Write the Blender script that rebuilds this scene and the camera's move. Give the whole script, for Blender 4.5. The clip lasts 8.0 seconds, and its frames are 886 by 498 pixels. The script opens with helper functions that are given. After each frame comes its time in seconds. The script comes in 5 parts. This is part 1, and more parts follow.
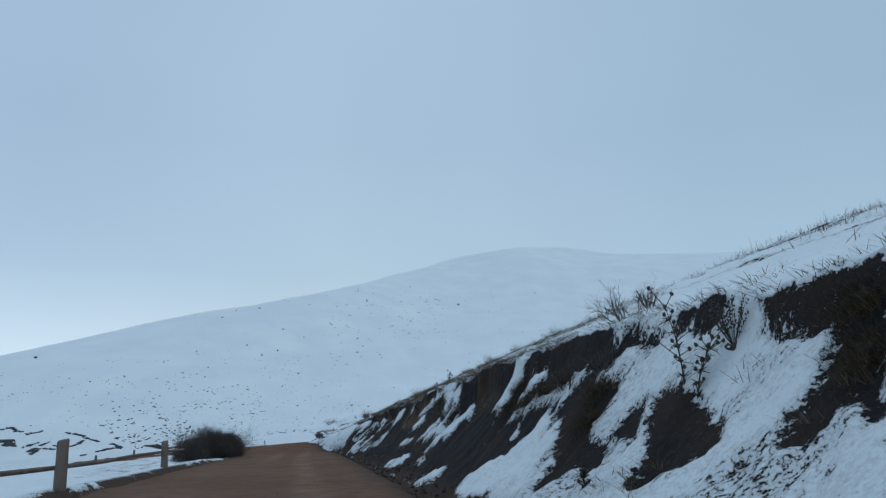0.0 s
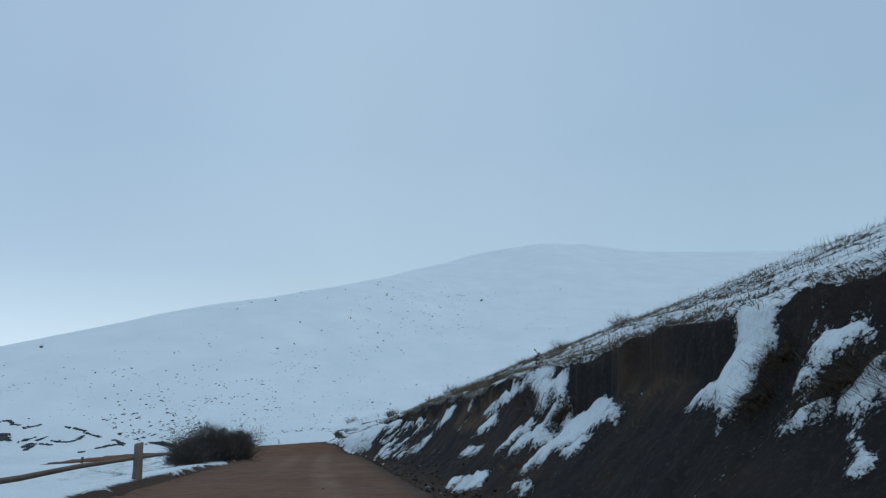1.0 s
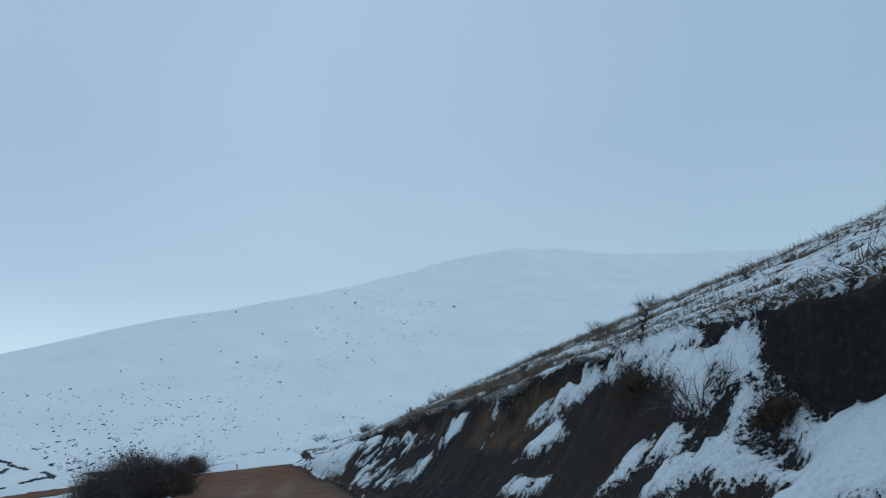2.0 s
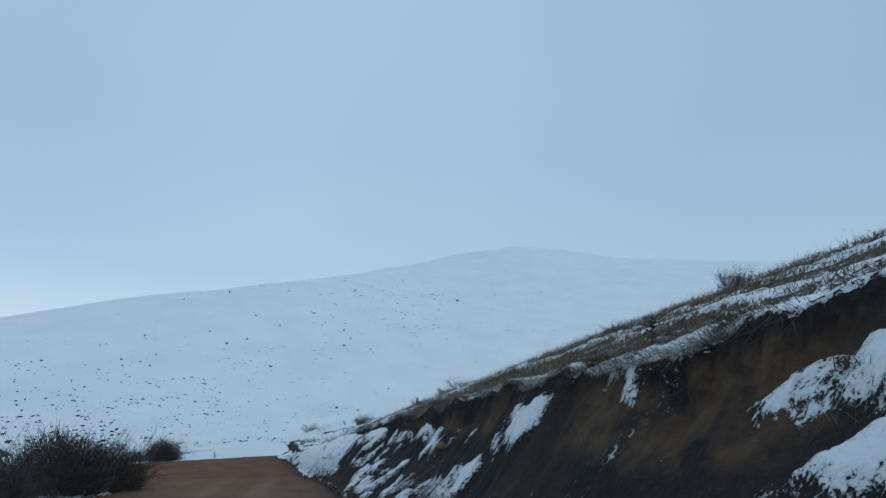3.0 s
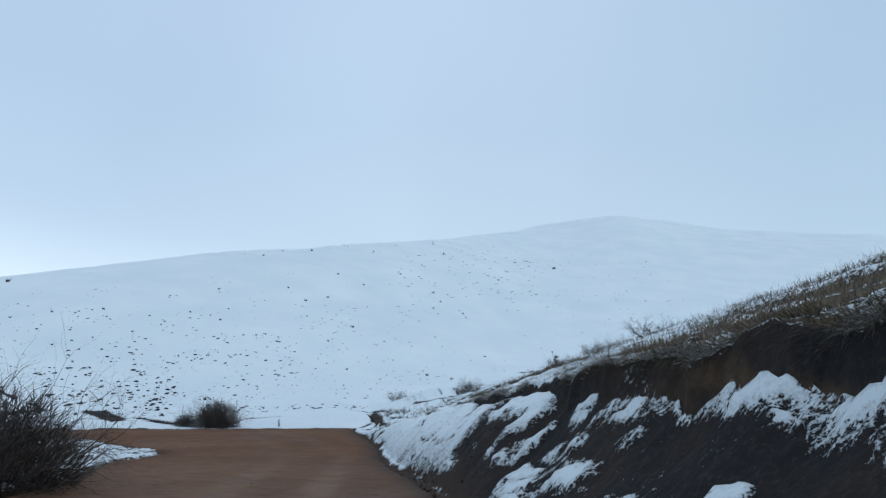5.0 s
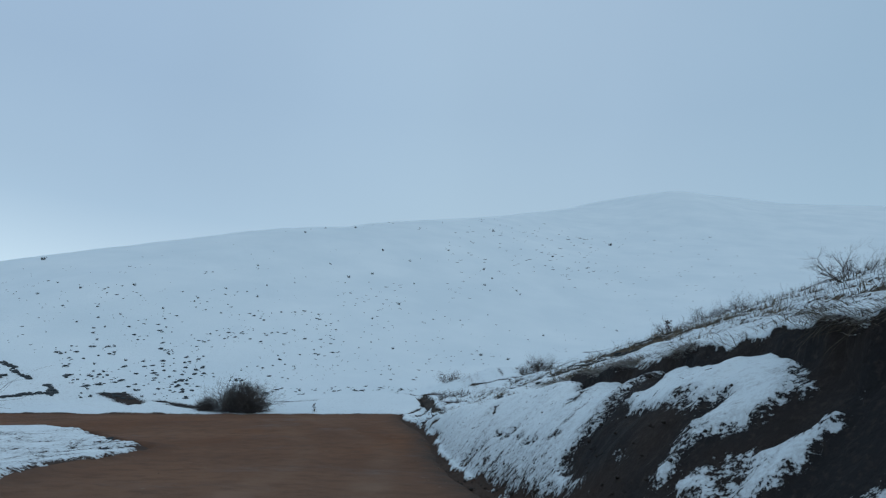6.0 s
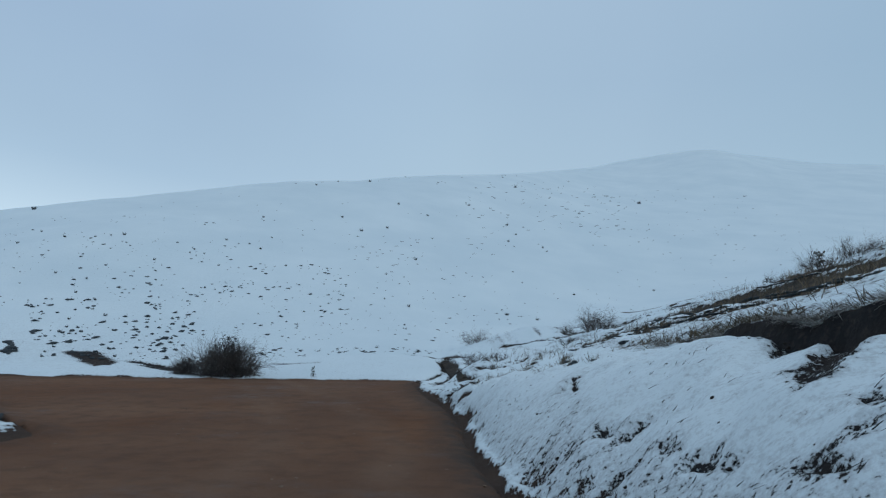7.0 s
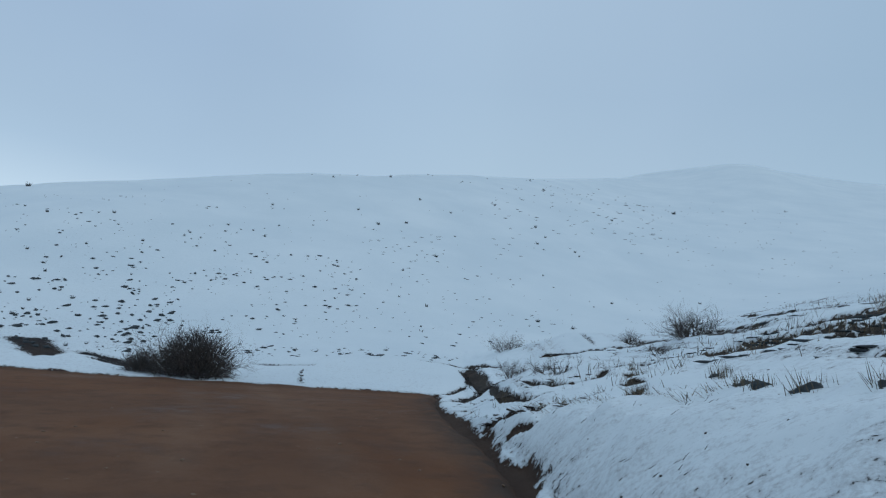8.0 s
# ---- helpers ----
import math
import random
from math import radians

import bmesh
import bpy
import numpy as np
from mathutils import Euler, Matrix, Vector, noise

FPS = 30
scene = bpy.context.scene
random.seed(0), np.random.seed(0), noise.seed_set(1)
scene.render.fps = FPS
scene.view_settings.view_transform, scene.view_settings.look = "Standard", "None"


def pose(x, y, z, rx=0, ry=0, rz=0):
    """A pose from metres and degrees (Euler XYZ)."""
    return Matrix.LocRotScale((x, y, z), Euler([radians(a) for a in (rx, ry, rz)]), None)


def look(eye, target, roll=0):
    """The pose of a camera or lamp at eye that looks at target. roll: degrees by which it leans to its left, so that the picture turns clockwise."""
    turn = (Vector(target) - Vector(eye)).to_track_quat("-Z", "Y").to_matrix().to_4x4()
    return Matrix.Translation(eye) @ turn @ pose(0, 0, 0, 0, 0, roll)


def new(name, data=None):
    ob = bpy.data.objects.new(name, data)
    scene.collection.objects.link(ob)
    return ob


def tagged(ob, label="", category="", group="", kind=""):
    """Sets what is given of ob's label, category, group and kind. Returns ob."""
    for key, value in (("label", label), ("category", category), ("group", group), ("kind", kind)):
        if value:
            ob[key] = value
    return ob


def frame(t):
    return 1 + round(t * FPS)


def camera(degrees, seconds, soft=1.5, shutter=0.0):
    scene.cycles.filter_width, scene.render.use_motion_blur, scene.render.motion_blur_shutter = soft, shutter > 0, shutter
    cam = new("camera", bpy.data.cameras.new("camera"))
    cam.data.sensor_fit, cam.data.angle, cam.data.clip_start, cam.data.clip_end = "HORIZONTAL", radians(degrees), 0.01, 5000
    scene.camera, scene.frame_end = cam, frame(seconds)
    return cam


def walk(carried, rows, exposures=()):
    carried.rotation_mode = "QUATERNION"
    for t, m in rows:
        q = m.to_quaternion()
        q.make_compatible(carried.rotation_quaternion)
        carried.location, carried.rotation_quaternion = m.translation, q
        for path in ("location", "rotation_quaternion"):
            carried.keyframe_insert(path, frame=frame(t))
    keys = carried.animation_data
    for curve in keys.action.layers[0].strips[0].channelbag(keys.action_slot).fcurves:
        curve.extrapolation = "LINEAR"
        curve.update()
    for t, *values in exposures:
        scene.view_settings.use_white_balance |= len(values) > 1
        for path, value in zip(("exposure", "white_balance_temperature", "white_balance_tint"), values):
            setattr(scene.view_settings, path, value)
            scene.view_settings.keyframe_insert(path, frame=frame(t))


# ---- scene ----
cam = camera(69.3, 8.0, soft=1.25)
PATH = [
    (0, (-0.119, 0.141, 1.405), (-0.1, 2.063, 1.96), -1.7),
    (0.5, (-0.85, 3.133, 1.432), (-0.843, 5.049, 2.005), -1.9),
    (1, (-1.688, 6.629, 1.581), (-1.721, 8.55, 2.136), -0.7),
    (1.5, (-2.225, 9.706, 1.678), (-2.214, 11.613, 2.28), -0.2),
    (2, (-2.68, 13.269, 1.786), (-2.607, 15.18, 2.373), -3.1),
    (2.2, (-2.86, 14.556, 1.806), (-2.728, 16.465, 2.389), -3.6),
    (3.3, (-3.905, 21.469, 1.841), (-3.859, 23.383, 2.419), 2.4),
    (3.5, (-4.095, 22.726, 1.847), (-4.038, 24.647, 2.399), 3.9),
    (4, (-4.583, 25.967, 1.813), (-4.597, 27.905, 2.305), -0.7),
    (4.5, (-5.164, 28.61, 1.856), (-5.146, 30.566, 2.272), 1.1),
    (4.7, (-5.41, 29.802, 1.848), (-5.473, 31.739, 2.34), 1.7),
    (5.8, (-6.761, 36.357, 1.802), (-7.087, 38.262, 2.318), 4.5),
    (6, (-7.007, 37.547, 1.815), (-7.335, 39.466, 2.272), 3.2),
    (6.5, (-7.587, 40.361, 1.835), (-7.965, 42.294, 2.184), 3.5),
    (7, (-8.342, 43.406, 1.842), (-8.719, 45.34, 2.187), 3.8),
    (7.5, (-8.937, 46.105, 1.745), (-9.34, 48.034, 2.083), 5.6),
    (8, (-9.77, 49.176, 1.781), (-10.207, 51.093, 2.15), 6.6),
]
walk(cam, [(t, look(eye, target, roll)) for t, eye, target, roll in PATH],
     exposures=[(0, -0.02, 6560, 9), (2.2, -0.02, 6520, 8), (3.5, 0.0, 6540, 9), (4.05, 0.0, 6680, 11), (4.5, 0.33, 6880, 12), (4.8, 0.33, 6860, 12), (5.7, -0.03, 6540, 8), (6.5, -0.09, 6520, 7), (8, -0.07, 6560, 9)])

# ---- light ----
world = bpy.data.worlds.new("overcast_sky")
scene.world = world
world.use_nodes = True
SUN_UP, SUN_TURN = 45.0, -105.0          # degrees above the horizon, degrees to the left of straight ahead
wn, wl = world.node_tree.nodes, world.node_tree.links
wn.clear()
w_out = wn.new("ShaderNodeOutputWorld")
w_bg = wn.new("ShaderNodeBackground")
w_sky = wn.new("ShaderNodeTexSky")
w_sky.sky_type, w_sky.sun_disc = "NISHITA", False
w_sky.sun_elevation, w_sky.sun_rotation = radians(SUN_UP), radians(-SUN_TURN)
w_sky.air_density, w_sky.dust_density = 1.0, 2.0
w_dim = wn.new("ShaderNodeVectorMath")
w_dim.operation = "SCALE"
w_dim.inputs[3].default_value = 0.07
w_co = wn.new("ShaderNodeTexCoord")
w_sep = wn.new("ShaderNodeSeparateXYZ")
w_ramp = wn.new("ShaderNodeValToRGB")
# cloud deck: pale towards the skyline, blue-grey higher, bright again overhead
for e, (pos, col) in zip((0, 1), ((0.0, (0.66, 0.77, 0.86, 1)), (1.0, (0.56, 0.70, 0.86, 1)))):
    w_ramp.color_ramp.elements[e].position, w_ramp.color_ramp.elements[e].color = pos, col
for pos, col in ((0.12, (0.57, 0.73, 0.85, 1)), (0.24, (0.44, 0.61, 0.78, 1)), (0.42, (0.395, 0.555, 0.745, 1)), (0.62, (0.40, 0.555, 0.75, 1)), (0.8, (0.50, 0.64, 0.82, 1))):
    el = w_ramp.color_ramp.elements.new(pos)
    el.color = col
w_noise = wn.new("ShaderNodeTexNoise")
w_noise.inputs["Scale"].default_value, w_noise.inputs["Detail"].default_value, w_noise.inputs["Roughness"].default_value = 2.2, 3.0, 0.45
w_half = wn.new("ShaderNodeMath")          # the deck is thin ahead and thicker, bluer, to the right
w_half.operation = "MULTIPLY_ADD"
w_half.inputs[1].default_value, w_half.inputs[2].default_value = 0.5, 0.5
w_side = wn.new("ShaderNodeValToRGB")
for e, (pos, col) in zip((0, 1), ((0.0, (1.02, 1.005, 1.02, 1)), (1.0, (0.86, 0.90, 0.91, 1)))):
    w_side.color_ramp.elements[e].position, w_side.color_ramp.elements[e].color = pos, col
for pos, col in ((0.22, (1.01, 1.00, 1.02, 1)), (0.42, (1.09, 1.065, 1.04, 1)), (0.55, (1.065, 1.045, 1.03, 1)), (0.70, (0.92, 0.945, 0.945, 1))):
    el = w_side.color_ramp.elements.new(pos)
    el.color = col
w_cl = wn.new("ShaderNodeMapRange")
w_cl.inputs["From Min"].default_value, w_cl.inputs["From Max"].default_value = 0.3, 0.7
w_cl.inputs["To Min"].default_value, w_cl.inputs["To Max"].default_value = 0.97, 1.03
w_m1 = wn.new("ShaderNodeVectorMath")
w_m1.operation = "MULTIPLY"
w_deck = wn.new("ShaderNodeVectorMath")
w_deck.operation = "SCALE"
w_mix = wn.new("ShaderNodeMix")
w_mix.data_type = "RGBA"
w_mix.inputs[0].default_value = 0.12
w_low, w_left, w_glow, w_gain = wn.new("ShaderNodeMapRange"), wn.new("ShaderNodeMapRange"), wn.new("ShaderNodeMath"), wn.new("ShaderNodeMath")   # the deck is thinnest low on the left
for node, (a, b, c, e) in ((w_low, (0.05, 0.30, 1.0, 0.0)), (w_left, (-0.15, -0.75, 0.0, 1.0))):
    node.interpolation_type = "SMOOTHSTEP"
    for k, v in zip((1, 2, 3, 4), (a, b, c, e)):
        node.inputs[k].default_value = v
w_glow.operation, w_gain.operation = "MULTIPLY", "MULTIPLY_ADD"
w_gain.inputs[1].default_value = 0.26
wl.new(w_sep.outputs["Z"], w_low.inputs[0])
wl.new(w_sep.outputs["X"], w_left.inputs[0])
wl.new(w_low.outputs[0], w_glow.inputs[0])
wl.new(w_left.outputs[0], w_glow.inputs[1])
wl.new(w_glow.outputs[0], w_gain.inputs[0])
wl.new(w_cl.outputs[0], w_gain.inputs[2])
wl.new(w_co.outputs["Generated"], w_sep.inputs[0])
wl.new(w_co.outputs["Generated"], w_noise.inputs["Vector"])
wl.new(w_sep.outputs["Z"], w_ramp.inputs[0])
wl.new(w_sep.outputs["X"], w_half.inputs[0])
wl.new(w_half.outputs[0], w_side.inputs[0])
wl.new(w_noise.outputs[0], w_cl.inputs["Value"])
wl.new(w_side.outputs[0], w_m1.inputs[0])
wl.new(w_ramp.outputs[0], w_m1.inputs[1])
wl.new(w_m1.outputs[0], w_deck.inputs[0])
wl.new(w_gain.outputs[0], w_deck.inputs[3])
wl.new(w_sky.outputs[0], w_dim.inputs[0])
wl.new(w_deck.outputs[0], w_mix.inputs[6])
wl.new(w_dim.outputs[0], w_mix.inputs[7])
wl.new(w_mix.outputs[2], w_bg.inputs[0])
w_bg.inputs[1].default_value = 1.0
wl.new(w_bg.outputs[0], w_out.inputs[0])

sun = new("sun", bpy.data.lights.new("sun", "SUN"))
sun.data.energy, sun.data.angle, sun.data.color = 0.4, radians(50), (0.95, 0.98, 1.0)
sun_way = Vector((-math.sin(radians(SUN_TURN)) * math.cos(radians(SUN_UP)), math.cos(radians(SUN_TURN)) * math.cos(radians(SUN_UP)), math.sin(radians(SUN_UP))))
sun.matrix_world = look(sun_way * 200, (0, 0, 0))


# ---- materials ----
class Mat:
    """A node material with a few short ways to add nodes."""

    def __init__(self, name, rough=0.9, spec=0.2):
        self.m = bpy.data.materials.new(name)
        self.m.use_nodes = True
        self.n, self.l = self.m.node_tree.nodes, self.m.node_tree.links
        self.b = self.n["Principled BSDF"]
        self.b.inputs["Roughness"].default_value = rough
        self.b.inputs["Specular IOR Level"].default_value = spec
        self.co = self.n.new("ShaderNodeTexCoord").outputs["Object"]

    def scaled(self, sx, sy, sz):
        mp = self.n.new("ShaderNodeMapping")
        mp.inputs["Scale"].default_value = (sx, sy, sz)
        self.l.new(self.co, mp.inputs[0])
        return mp.outputs[0]

    def noise(self, scale, detail=4.0, rough=0.55, vec=None):
        t = self.n.new("ShaderNodeTexNoise")
        t.inputs["Scale"].default_value, t.inputs["Detail"].default_value, t.inputs["Roughness"].default_value = scale, detail, rough
        self.l.new(vec or self.co, t.inputs["Vector"])
        return t.outputs[0]

    def span(self, value, a, b, c=0.0, d=1.0):
        r = self.n.new("ShaderNodeMapRange")
        for i, v in zip((1, 2, 3, 4), (a, b, c, d)):
            r.inputs[i].default_value = v
        self.l.new(value, r.inputs[0])
        return r.outputs[0]

    def math(self, op, a, b):
        t = self.n.new("ShaderNodeMath")
        t.operation = op
        for i, v in enumerate((a, b)):
            if isinstance(v, (int, float)):
                t.inputs[i].default_value = v
            else:
                self.l.new(v, t.inputs[i])
        return t.outputs[0]

    def mix(self, fac, a, b):
        t = self.n.new("ShaderNodeMix")
        t.data_type = "RGBA"
        for i, v in zip((0, 6, 7), (fac, a, b)):
            if isinstance(v, (int, float)):
                t.inputs[i].default_value = v
            elif isinstance(v, tuple):
                t.inputs[i].default_value = (*v, 1)
            else:
                self.l.new(v, t.inputs[i])
        return t.outputs[2]

    def attr(self, name):
        t = self.n.new("ShaderNodeAttribute")
        t.attribute_name = name
        return t.outputs["Fac"]

    def rand(self):
        return self.n.new("ShaderNodeObjectInfo").outputs["Random"]

    def island(self):
        return self.n.new("ShaderNodeNewGeometry").outputs["Random Per Island"]

    def bump(self, height, strength, dist, after=None):
        t = self.n.new("ShaderNodeBump")
        t.inputs["Distance"].default_value = dist
        if isinstance(strength, float):
            t.inputs["Strength"].default_value = strength
        else:
            self.l.new(strength, t.inputs["Strength"])
        self.l.new(height, t.inputs["Height"])
        if after:
            self.l.new(after, t.inputs["Normal"])
        return t.outputs[0]

    def done(self, colour, normal=None, rough=None):
        if isinstance(colour, tuple):
            self.b.inputs["Base Color"].default_value = (*colour, 1)
        else:
            self.l.new(colour, self.b.inputs["Base Color"])
        if normal:
            self.l.new(normal, self.b.inputs["Normal"])
        if rough:
            self.l.new(rough, self.b.inputs["Roughness"])
        return self.m


AX, AY = -0.195, 0.981                     # the road's way; u runs along it, d to its right


def ground_material():
    k = Mat("snow_and_earth", 0.9, 0.15)
    fine, mid, big = k.noise(11.0, 7, 0.68), k.noise(1.7, 4), k.noise(0.12, 3)
    level = k.attr("snow")
    # rills down the cut's face: stretched along the fall line
    turn = k.n.new("ShaderNodeMapping")
    turn.vector_type = "TEXTURE"
    turn.inputs["Rotation"].default_value = (0, 0, -0.59)
    turn.inputs["Scale"].default_value = (1 / 7.0, 1 / 27.0, 1 / 7.0)
    k.l.new(k.co, turn.inputs[0])
    rill = k.noise(1.0, 6, 0.72, turn.outputs[0])
    grain = k.mix(k.math("MULTIPLY", k.attr("cut"), 0.5), fine, rill)
    lev = k.math("ADD", level, k.math("MULTIPLY", k.math("SUBTRACT", grain, 0.5), 1.7))
    lev = k.math("ADD", lev, k.math("MULTIPLY", k.math("SUBTRACT", mid, 0.5), 0.25))
    crumb = k.noise(30.0, 5, 0.7)
    lev = k.math("ADD", lev, k.math("MULTIPLY", k.math("SUBTRACT", crumb, 0.5), k.math("ADD", k.math("MULTIPLY", k.attr("cut"), 0.45), 0.4)))
    fac = k.span(lev, 0.46, 0.54)
    snow = k.mix(k.span(big, 0.35, 0.7), (0.605, 0.695, 0.74), (0.675, 0.755, 0.79))
    snow = k.mix(k.span(lev, 0.54, 0.84, 0.50, 0.0), snow, (0.30, 0.32, 0.34))
    earth = k.mix(k.span(k.noise(0.55, 4), 0.45, 0.66), (0.0225, 0.0220, 0.0235), (0.040, 0.030, 0.0255))
    earth = k.mix(k.span(k.noise(14.0, 5, 0.65), 0.52, 0.82), earth, (0.064, 0.052, 0.045))
    straw = k.mix(k.noise(6.0, 5, 0.7), (0.055, 0.044, 0.033), (0.150, 0.115, 0.078))
    earth = k.mix(k.math("MULTIPLY", k.attr("mud"), 0.8), earth, k.mix(mid, (0.045, 0.030, 0.023), (0.095, 0.058, 0.040)))
    earth = k.mix(k.math("MULTIPLY", k.attr("straw"), k.span(k.noise(2.6, 5, 0.65), 0.34, 0.56)), earth, straw)
    och = k.mix(k.noise(5.0, 6, 0.7), (0.042, 0.029, 0.020), (0.148, 0.099, 0.062))
    earth = k.mix(k.math("MULTIPLY", k.attr("ochre"), k.span(k.noise(1.9, 5, 0.65), 0.36, 0.60)), earth, och)
    n1 = k.bump(k.math("ADD", k.noise(20.0, 6, 0.7), k.math("MULTIPLY", k.noise(4.5, 5), 2.2)), k.span(fac, 0, 1, 0.8, 0.30), 0.05)
    n2 = k.bump(fac, 0.8, 0.05, n1)
    return k.done(k.mix(fac, earth, snow), n2, k.span(fac, 0, 1, 0.95, 0.62))


def road_material():
    k = Mat("reddish_dirt", 0.9, 0.12)
    big, mid, fine = k.noise(0.28, 4), k.noise(2.4, 5, 0.6), k.noise(26.0, 5, 0.7)
    c = k.mix(k.span(big, 0.35, 0.66), (0.122, 0.068, 0.043), (0.168, 0.097, 0.062))
    # haze put into the colour: greyer along the near stretch, redder further on
    c = k.mix(k.math("MULTIPLY", k.attr("unhazed"), 0.85), c, k.mix(k.span(big, 0.35, 0.66), (0.112, 0.047, 0.022), (0.150, 0.068, 0.032)))
    c = k.mix(k.span(mid, 0.46, 0.74, 0.0, 0.8), c, (0.082, 0.043, 0.027))
    c = k.mix(k.math("MULTIPLY", k.attr("track"), k.span(k.noise(0.8, 5, 0.65), 0.38, 0.64, 0.15, 1.0)), c, (0.225, 0.150, 0.105))
    damp = k.math("MULTIPLY", k.span(k.noise(0.45, 5, 0.6), 0.52, 0.66), k.span(k.noise(3.2, 4, 0.6), 0.35, 0.6))
    c = k.mix(k.math("MULTIPLY", damp, 0.55), c, (0.070, 0.038, 0.026))
    c = k.mix(k.math("MULTIPLY", k.attr("verge"), k.span(k.noise(3.1, 5, 0.65), 0.25, 0.55)), c, (0.050, 0.038, 0.031))
    c = k.mix(k.span(fine, 0.62, 0.74, 0.0, 0.55), c, (0.26, 0.19, 0.14))
    n = k.bump(k.math("ADD", fine, k.math("MULTIPLY", mid, 2.0)), 0.6, 0.02)
    return k.done(c, n, k.span(damp, 0.0, 1.0, 0.92, 0.62))


def wood_material(name, a, b, scale=6.0, rough=0.85):
    k = Mat(name, rough, 0.2)
    grain = k.noise(scale, 6, 0.65, k.scaled(1, 1, 0.12))
    c = k.mix(k.span(grain, 0.3, 0.7), a, b)
    c = k.mix(k.span(k.noise(1.3, 3), 0.5, 0.75, 0, 0.5), c, tuple(v * 0.5 for v in a))
    return k.done(c, k.bump(grain, 0.5, 0.01))


def stalk_material(name, a, b):
    k = Mat(name, 0.8, 0.15)
    c = k.mix(k.island(), a, b)
    return k.done(k.mix(k.span(k.noise(11.0, 3), 0.35, 0.65, 0, 0.6), c, tuple(v * 0.55 for v in a)))


def stone_material(name, a, b):
    k = Mat(name, 0.85, 0.25)
    n = k.noise(7.0, 6, 0.65)
    c = k.mix(k.span(n, 0.3, 0.7), a, b)
    c = k.mix(k.math("MULTIPLY", k.rand(), 0.3), c, tuple(v * 0.5 for v in a))
    return k.done(c, k.bump(k.math("ADD", n, k.noise(30.0, 4)), 0.6, 0.02))


def snow_material():
    k = Mat("snow", 0.65, 0.2)
    n = k.noise(14.0, 6, 0.6)
    return k.done(k.mix(k.span(n, 0.35, 0.7), (0.605, 0.695, 0.74), (0.685, 0.755, 0.795)), k.bump(n, 0.4, 0.02))


M_GROUND, M_ROAD, M_SNOW = ground_material(), road_material(), snow_material()
M_POST = wood_material("weathered_post", (0.105, 0.084, 0.074), (0.19, 0.155, 0.135))
M_RAIL = wood_material("brown_rail", (0.095, 0.072, 0.060), (0.165, 0.125, 0.105))
M_TWIG = stalk_material("dark_twig", (0.052, 0.048, 0.050), (0.128, 0.116, 0.110))
M_BARK = stalk_material("shrub_bark", (0.060, 0.052, 0.048), (0.14, 0.115, 0.10))
M_WEED = stalk_material("dead_weed", (0.045, 0.042, 0.038), (0.11, 0.095, 0.075))
M_GRASS = stalk_material("dry_grass", (0.145, 0.112, 0.074), (0.33, 0.26, 0.175))
M_OLIVE = stalk_material("olive_grass", (0.085, 0.073, 0.054), (0.195, 0.162, 0.112))
M_FROST = stalk_material("frosted_grass", (0.24, 0.22, 0.195), (0.56, 0.57, 0.57))
M_SHAG = stalk_material("shaggy_grass", (0.050, 0.039, 0.027), (0.135, 0.098, 0.062))
M_SLATE = stalk_material("dark_tuft", (0.026, 0.033, 0.036), (0.060, 0.066, 0.066))
M_TAN = stone_material("tan_stone", (0.13, 0.088, 0.062), (0.25, 0.175, 0.125))
M_GREY = stone_material("dark_stone", (0.030, 0.040, 0.047), (0.066, 0.078, 0.085))
M_CLOD = stone_material("dark_clod", (0.020, 0.018, 0.018), (0.055, 0.042, 0.034))


# ---- the lie of the land ----

def to_ud(x, y):
    return AX * x + AY * y, AY * x - AX * y


def to_xy(u, d):
    return AX * u + AY * d, AY * u - AX * d


def smooth(a, b, x):
    t = np.clip((x - a) / (b - a), 0.0, 1.0)
    return t * t * (3 - 2 * t)


def softmax(a, b, k):
    h = np.clip(0.5 + 0.5 * (a - b) / k, 0, 1)
    return b + (a - b) * h + k * h * (1 - h)


def softmin(a, b, k):
    return -softmax(-a, -b, k)


def hash2(i, j, seed):
    n = (i.astype(np.int64) * 374761393 + j.astype(np.int64) * 668265263 + seed * 1442695041) & 0xFFFFFFFF
    n = ((n ^ (n >> 13)) * 1274126177) & 0xFFFFFFFF
    return ((n ^ (n >> 16)) & 0xFFFF) / 65535.0


def vnoise(x, y, seed=0):
    x, y = np.asarray(x, float), np.asarray(y, float)
    i, j = np.floor(x), np.floor(y)
    fx, fy = x - i, y - j
    fx, fy = fx * fx * (3 - 2 * fx), fy * fy * (3 - 2 * fy)
    a, b = hash2(i, j, seed), hash2(i + 1, j, seed)
    c, d = hash2(i, j + 1, seed), hash2(i + 1, j + 1, seed)
    return (a + (b - a) * fx) * (1 - fy) + (c + (d - c) * fx) * fy


def fbm(x, y, seed=0, octaves=4):
    total, amp, norm = 0.0, 1.0, 0.0
    for o in range(octaves):
        total = total + amp * vnoise(x * 2 ** o + 17.3 * o, y * 2 ** o - 9.1 * o, seed + o)
        norm, amp = norm + amp, amp * 0.5
    return total / norm


def road_level(u, d):
    return 0.38 * smooth(0, 14, u) + 0.60 * smooth(50, 66, u) + 0.05 * smooth(45, 60, u) * np.maximum(d, -26)


def right_edge(u):
    return 2.0 - 1.0 * smooth(44, 56, u) - 1.2 * smooth(56, 66, u)


def left_edge(u):
    return -4.7 - 1.2 * smooth(44, 51, u)


